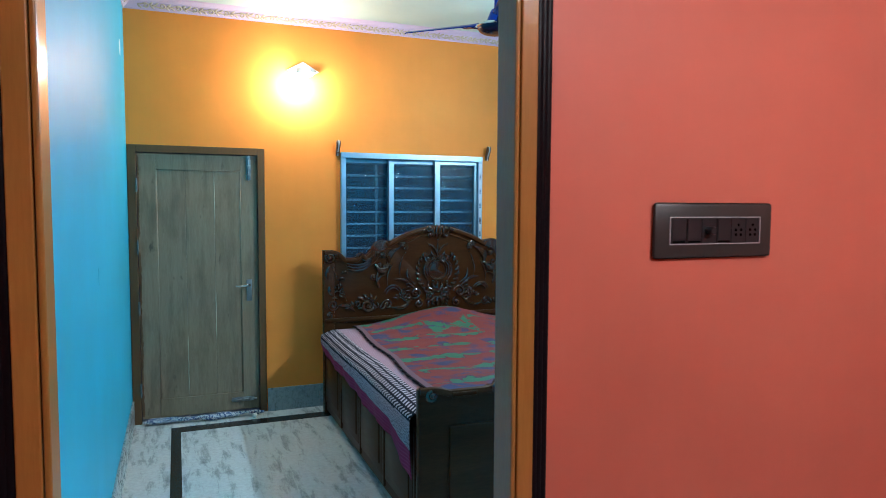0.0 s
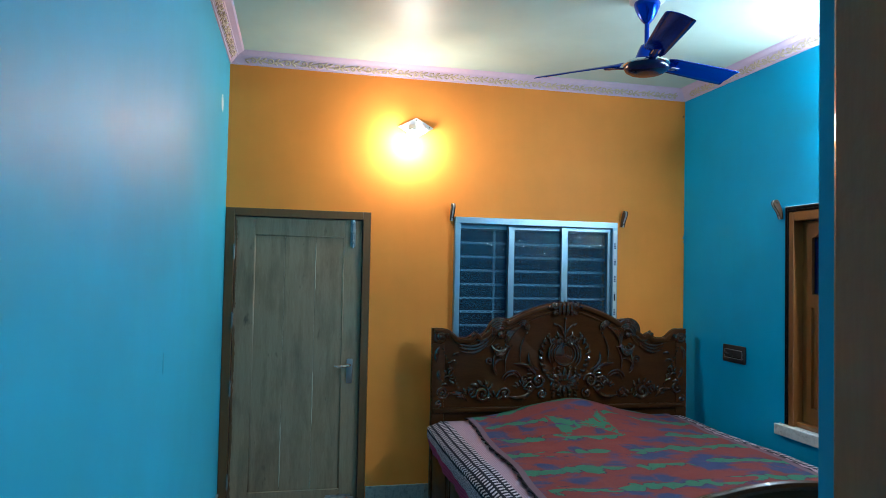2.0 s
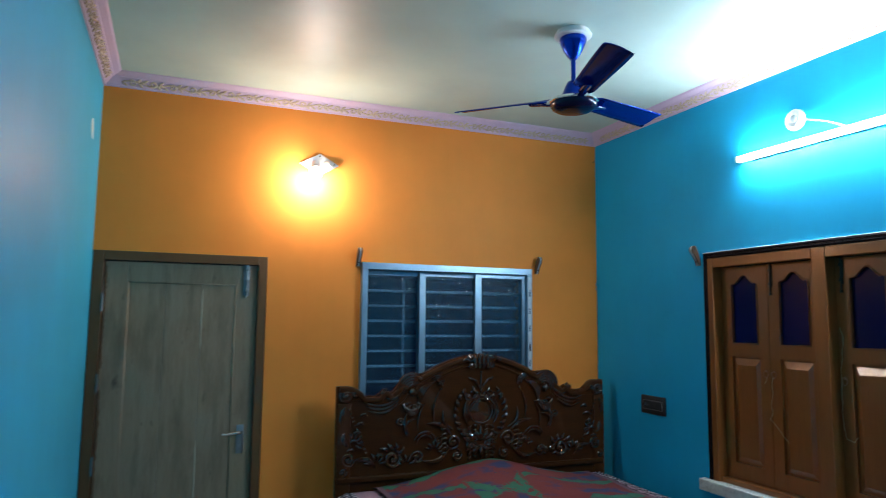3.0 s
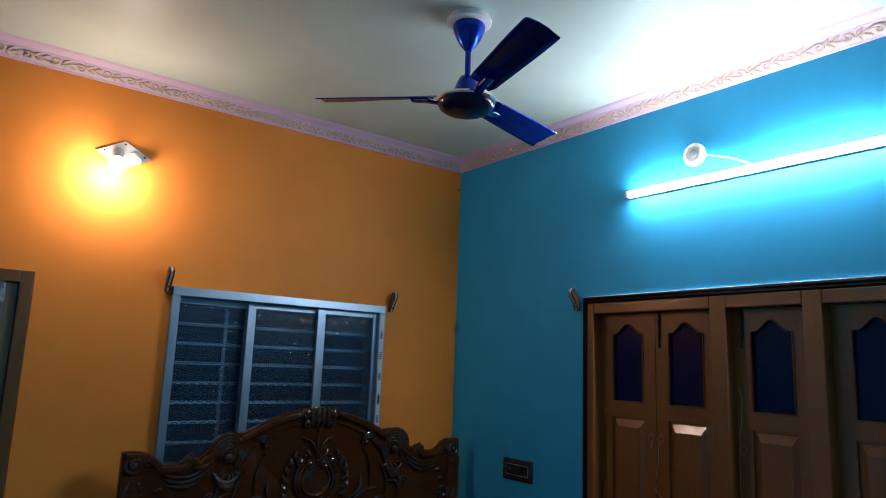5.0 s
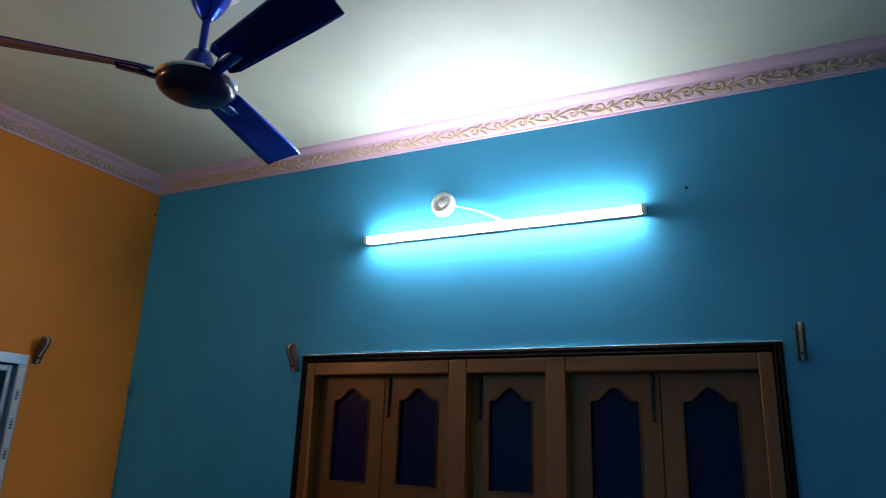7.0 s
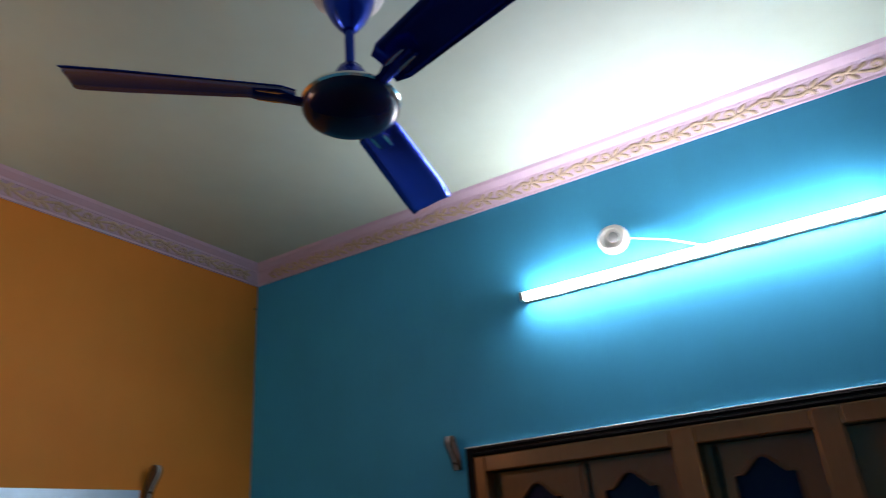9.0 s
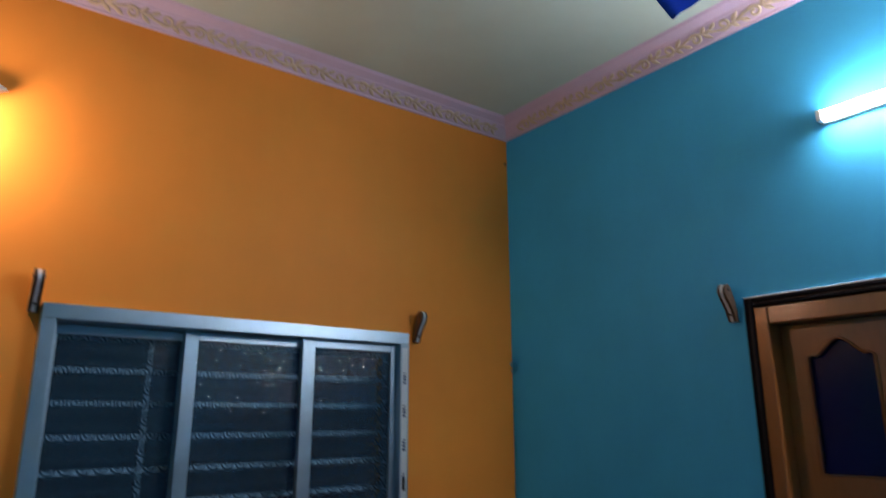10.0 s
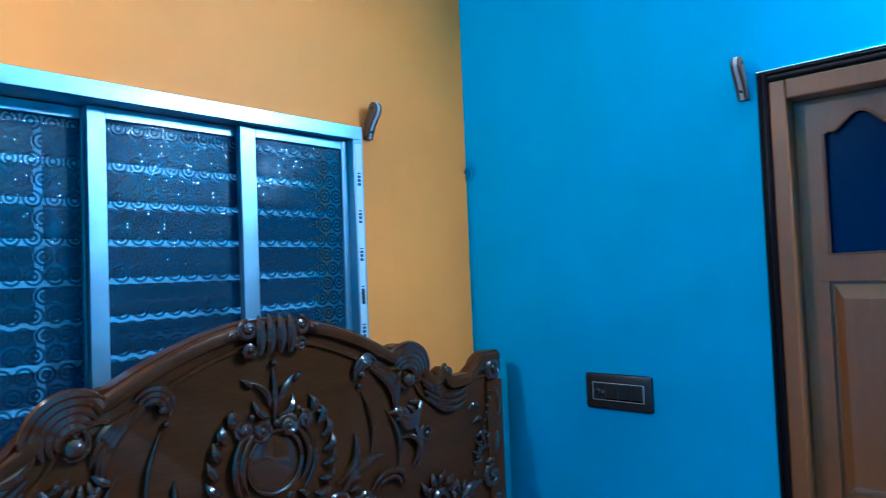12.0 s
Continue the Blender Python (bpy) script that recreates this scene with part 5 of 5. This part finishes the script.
# side panels
for x0, x1, sgn in ((BX0 + 0.018, BX0 + 0.050, -1), (BX1 - 0.050, BX1 - 0.018, 1)):
    bm = B()
    box(bm, x0, x1, FY + 0.04, HBY - 0.001, 0.03, 0.60, 0.004)
    side = part("side_panel", bm, SIDEWOOD, bed, "polished dark side panel with raised fields", True)
    xf = x0 if sgn < 0 else x1
    span = (HBY - FY - 0.10) / 4
    for k in range(4):
        y1 = HBY - 0.04 - k * span
        y0 = y1 - span + 0.05
        bm = B()
        box(bm, xf - 0.010, xf + 0.010, y0, y1, 0.10, 0.52, 0.006, 2)
        box(bm, xf - 0.018 if sgn < 0 else xf, xf if sgn < 0 else xf + 0.018, y0 + 0.05, y1 - 0.05, 0.15, 0.47, 0.008, 2)
        part("field", bm, SIDEWOOD, side, smooth=True)
        bm = B()
        yc = y0 - 0.025
        box(bm, xf - 0.012, xf + 0.008, yc - 0.014, yc + 0.014, 0.05, 0.56, 0.005, 2)
        part("pilaster", bm, SIDEWOOD, side, smooth=True)


def foot_top(s):
    if s < 0.30:
        return 0.897 - 0.030 * (s / 0.30) ** 2
    if s < 0.52:
        f = (s - 0.30) / 0.22
        return 0.867 - 0.062 * f ** 1.6
    if s < 0.60:
        f = (s - 0.52) / 0.08
        return 0.805 - 0.055 * f - 0.012 * math.sin(f * math.pi)
    if s < 0.84:
        return 0.748
    f = (s - 0.84) / 0.16
    return 0.748 + 0.022 * math.sin(min(1, f * 1.4) * math.pi * 0.6)


bm = B()
slab(bm, [(BX0, 0.0), (BX1, 0.0)] + [(BCX + HALFW * s, foot_top(abs(s))) for s in [1 - 2 * k / 90 for k in range(91)]], FY, FY + 0.042, 0.010)
foot = part("footboard", bm, DARKWOOD, bed, "polished dark footboard with a stepped arched top", True)
bm = B()
sweep(bm, [(BCX + HALFW * s * 0.99, FY + 0.012, foot_top(abs(s)) - 0.010) for s in [1 - 2 * k / 100 for k in range(101)]], 0.020, 8, 0.9, (0, 1, 0))
part("top_roll", bm, DARKWOOD, foot, smooth=True)
for s in (-1, 1):
    bm = None
    spiral(bm, BCX + s * HALFW * 0.575, 0.750, 0.026, 1.3, math.pi / 2, s, 0.012, FY, host=foot)
    spiral(bm, BCX + s * HALFW * 0.93, 0.735, 0.026, 1.3, math.pi / 2, -s, 0.012, FY, host=foot)
    xa, xb = sorted((BCX + s * HALFW * 0.68, BCX + s * HALFW * 0.82))
    bm = B()
    for z0, z1 in ((0.716, 0.722), (0.738, 0.744)):
        box(bm, xa, xb, FY - 0.010, FY - 0.0005, z0, z1, 0.002, 1)
    for x0 in (xa, xb - 0.006):
        box(bm, x0, x0 + 0.006, FY - 0.010, FY - 0.0005, 0.7222, 0.7378, 0.001, 1)
    part("slot_frame", bm, DARKWOOD, foot, smooth=False)
bm = B()
box(bm, BX0 + 0.16, BX1 - 0.16, FY - 0.010, FY + 0.004, 0.16, 0.58, 0.010, 3)
part("field", bm, DARKWOOD, foot, smooth=True)

# mattress
bm = B()
box(bm, BX0 + 0.052, BX1 - 0.052, FY + 0.05, HBY - 0.02, 0.45, 0.655, 0.03, 3)
tagged(finish("mattress", bm, FOAM, True), "thick mattress under the printed sheet", "mattress")


def bed_height(x, y):
    """Top of the bedding: a pillow ridge against the headboard, dips and a worn hollow."""
    f = max(0.0, 1 - abs(x - BCX) / 0.72)
    ridge = 0.125 * f * f * (3 - 2 * f) * math.exp(-((y + 0.30) / 0.42) ** 2)
    return 0.672 + ridge + 0.010 * noise.noise((x * 2.1, y * 2.1, 0.3)) + 0.004 * noise.noise((x * 7, y * 6, 1.3))


# bed sheet: over the top and down both sides
bm = B()
uv = bm.loops.layers.uv.new("UVMap")
xl, xr = BX0 - 0.006, BX1 + 0.006
n_y = 110
rows_v = []
stations = []
for k in range(18):
    stations.append(("l", 1 - k / 18))
for k in range(41):
    stations.append(("t", k / 40))
for k in range(18):
    stations.append(("r", (k + 1) / 18))
for i in range(n_y + 1):
    y = HBY - 0.03 + (FY + 0.06 - (HBY - 0.03)) * i / n_y
    g = i / n_y
    row = []
    for kind, f in stations:
        if kind == "t":
            x = xl + 0.02 + (xr - xl - 0.04) * f
            z = bed_height(x, y) - 0.006
            e = min(f, 1 - f)
            z -= 0.020 * max(0, 1 - e / 0.03) ** 2
            row.append((x, z, x))
        else:
            hang = 0.125 + 0.130 * g + 0.008 * math.sin(y * 7) + 0.07 * max(0, g - 0.86) / 0.14
            swell = 0.020 * math.sin(math.pi * min(1, 0.25 + 0.6 * f)) + 0.006 * math.sin(y * 17 + f * 2) * f + 0.003 * math.sin(y * 41) * f
            z = bed_height(xl if kind == "l" else xr, y) - 0.030 - hang * f
            x = (xl - swell) if kind == "l" else min(xr + swell * 0.4, RX - 0.02)
            row.append((x, z, (xl - hang * f) if kind == "l" else (xr + hang * f)))
    # true length across the cloth, counted from its first flat point
    first = next(k for k, st in enumerate(stations) if st[0] == "t")
    run = [row[first][0]]
    for k in range(first, 0, -1):
        run.insert(0, run[0] - math.dist(row[k][:2], row[k - 1][:2]))
    for k in range(first, len(row) - 1):
        run.append(run[-1] + math.dist(row[k][:2], row[k + 1][:2]))
    rows_v.append([(bm.verts.new((x, y, z)), a, y, w) for (x, z, a), w in zip(row, run)])
n_s = len(stations)
for i in range(n_y):
    for j in range(n_s - 1):
        q = (rows_v[i][j], rows_v[i + 1][j], rows_v[i + 1][j + 1], rows_v[i][j + 1])
        f = bm.faces.new([c[0] for c in q])
        f.smooth = True
        for lp, (_, _, yy, w) in zip(f.loops, q):
            lp[uv].uv = (yy, w)
        a = (q[0][1] + q[2][1]) / 2
        edge = min(a - xl, xr - a)
        kind, ff = stations[j]
        lower = kind != "t" and (stations[j][1] > 0.60 if kind == "l" else stations[min(j + 1, n_s - 1)][1] > 0.60)
        f.material_index = 3 if lower else (2 if edge < -0.035 else (0 if edge < 0.125 else 1))
sheet = tagged(finish("bed_sheet", bm, [CHEQUER, PINKSTRIPE, LILACWEAVE, MAGENTA]), "pink cotton bed sheet with black dashed stripes and a magenta hem", "bed sheet")
s = sheet.modifiers.new("thick", "SOLIDIFY")
s.thickness, s.offset = 0.004, 1

# printed blanket on top
bm = B()
nx, ny = 130, 90
gx0, gx1, gy0, gy1 = BX0 + 0.235, BX1 - 0.17, HBY - 0.035, FY + 0.10
grid = []
for j in range(ny + 1):
    row = []
    for i in range(nx + 1):
        fx, fy = i / nx, j / ny
        x = gx0 + (gx1 - gx0) * fx - 0.10 * fy * (1 - fx) + 0.010 * math.sin(fy * 15)
        x += (0.020 * abs(math.sin(fy * 62)) - 0.010) * (1 if i == 0 else (-1 if i == nx else 0))
        y = gy0 + (gy1 - gy0) * fy + 0.012 * math.sin(fx * 11)
        e = min(fx, 1 - fx, 1 - fy)
        z = bed_height(x, y) + 0.010 + 0.005 * noise.noise((x * 5, y * 9, 4)) * min(1, e * 8)
        row.append(bm.verts.new((x, y, z)))
    grid.append(row)
for j in range(ny):
    for i in range(nx):
        f = bm.faces.new((grid[j][i], grid[j + 1][i], grid[j + 1][i + 1], grid[j][i + 1]))
        f.smooth = True
        f.material_index = 2 if i < 1 or i >= nx - 1 else (1 if i < 4 or i >= nx - 4 else 0)
blanket = tagged(finish("blanket", bm, [BLANKET, EDGING, PIPING]), "red, blue and green flower-printed blanket spread on the bed", "blanket")
s = blanket.modifiers.new("thick", "SOLIDIFY")
s.thickness, s.offset = 0.008, 1

# rolled rag against the foot of the door
bm = B()
pts, rad = [], []
for k in range(40):
    f = k / 39
    pts.append((0.075 + 0.875 * f, -0.055 + 0.014 * math.sin(f * 9) - 0.02 * f, 0.026 + 0.004 * math.sin(f * 31)))
    rad.append(max(0.006, 0.030 * (0.75 + 0.25 * math.sin(f * 13)) * (1 if 0.04 < f < 0.97 else 0.5)))
sweep(bm, pts, rad, 12, 0.8, (0, 0, 1))
for k in range(6):
    f0 = 0.05 + 0.14 * k
    pts = [(0.075 + 0.875 * (f0 + 0.2 * q / 8), -0.055 - 0.026 + 0.012 * q / 8, 0.020 + 0.022 * q / 8 + 0.003 * math.sin(q + k)) for q in range(9)]
    sweep(bm, pts, [0.003] + [0.008] * 7 + [0.003], 6)
tagged(finish("rag", bm, RAG, True), "rolled blue and white printed cloth against the door foot", "rag")
bm = B()
lathe(bm, [(0.012, 0.0), (0.020, 0.008), (0.022, 0.018), (0.016, 0.030), (0.006, 0.035)], (0.872, -0.135, 0.0), "z", 16)
tagged(finish("door_stop", bm, WHITE, True), "small white round door stop on the floor", "door stop")

# bare patch of plaster on the teal wall
bm = B()
slab(bm, [(0.0, 0.0), (0.060, 0.006), (0.092, 0.030), (0.098, 0.066), (0.070, 0.100), (0.022, 0.108), (-0.006, 0.060)], 0.0, 0.0015)
bmesh.ops.transform(bm, matrix=Matrix.Translation((0.0002, -0.352, 2.660)) @ Matrix.Rotation(radians(-90), 4, "Z"), verts=bm.verts)
tagged(finish("bare_patch", bm, paint("bare_plaster", (0.72, 0.78, 0.78), 0.8, 0.2, 0.3)), "small pale bare patch on the teal wall", "patch", "", "structure")
for y, z0, z1, w in ((-2.056, 1.292, 1.372, 0.022),):
    bm = B()
    box(bm, 0.0001, 0.0009, y - w / 2, y + w / 2, z0, z1, 0.0003, 1)
    tagged(finish("scuff_mark", bm, SCUFF), "faint dark scuff on the teal wall", "scuff", "scuffs on the teal wall", "structure")
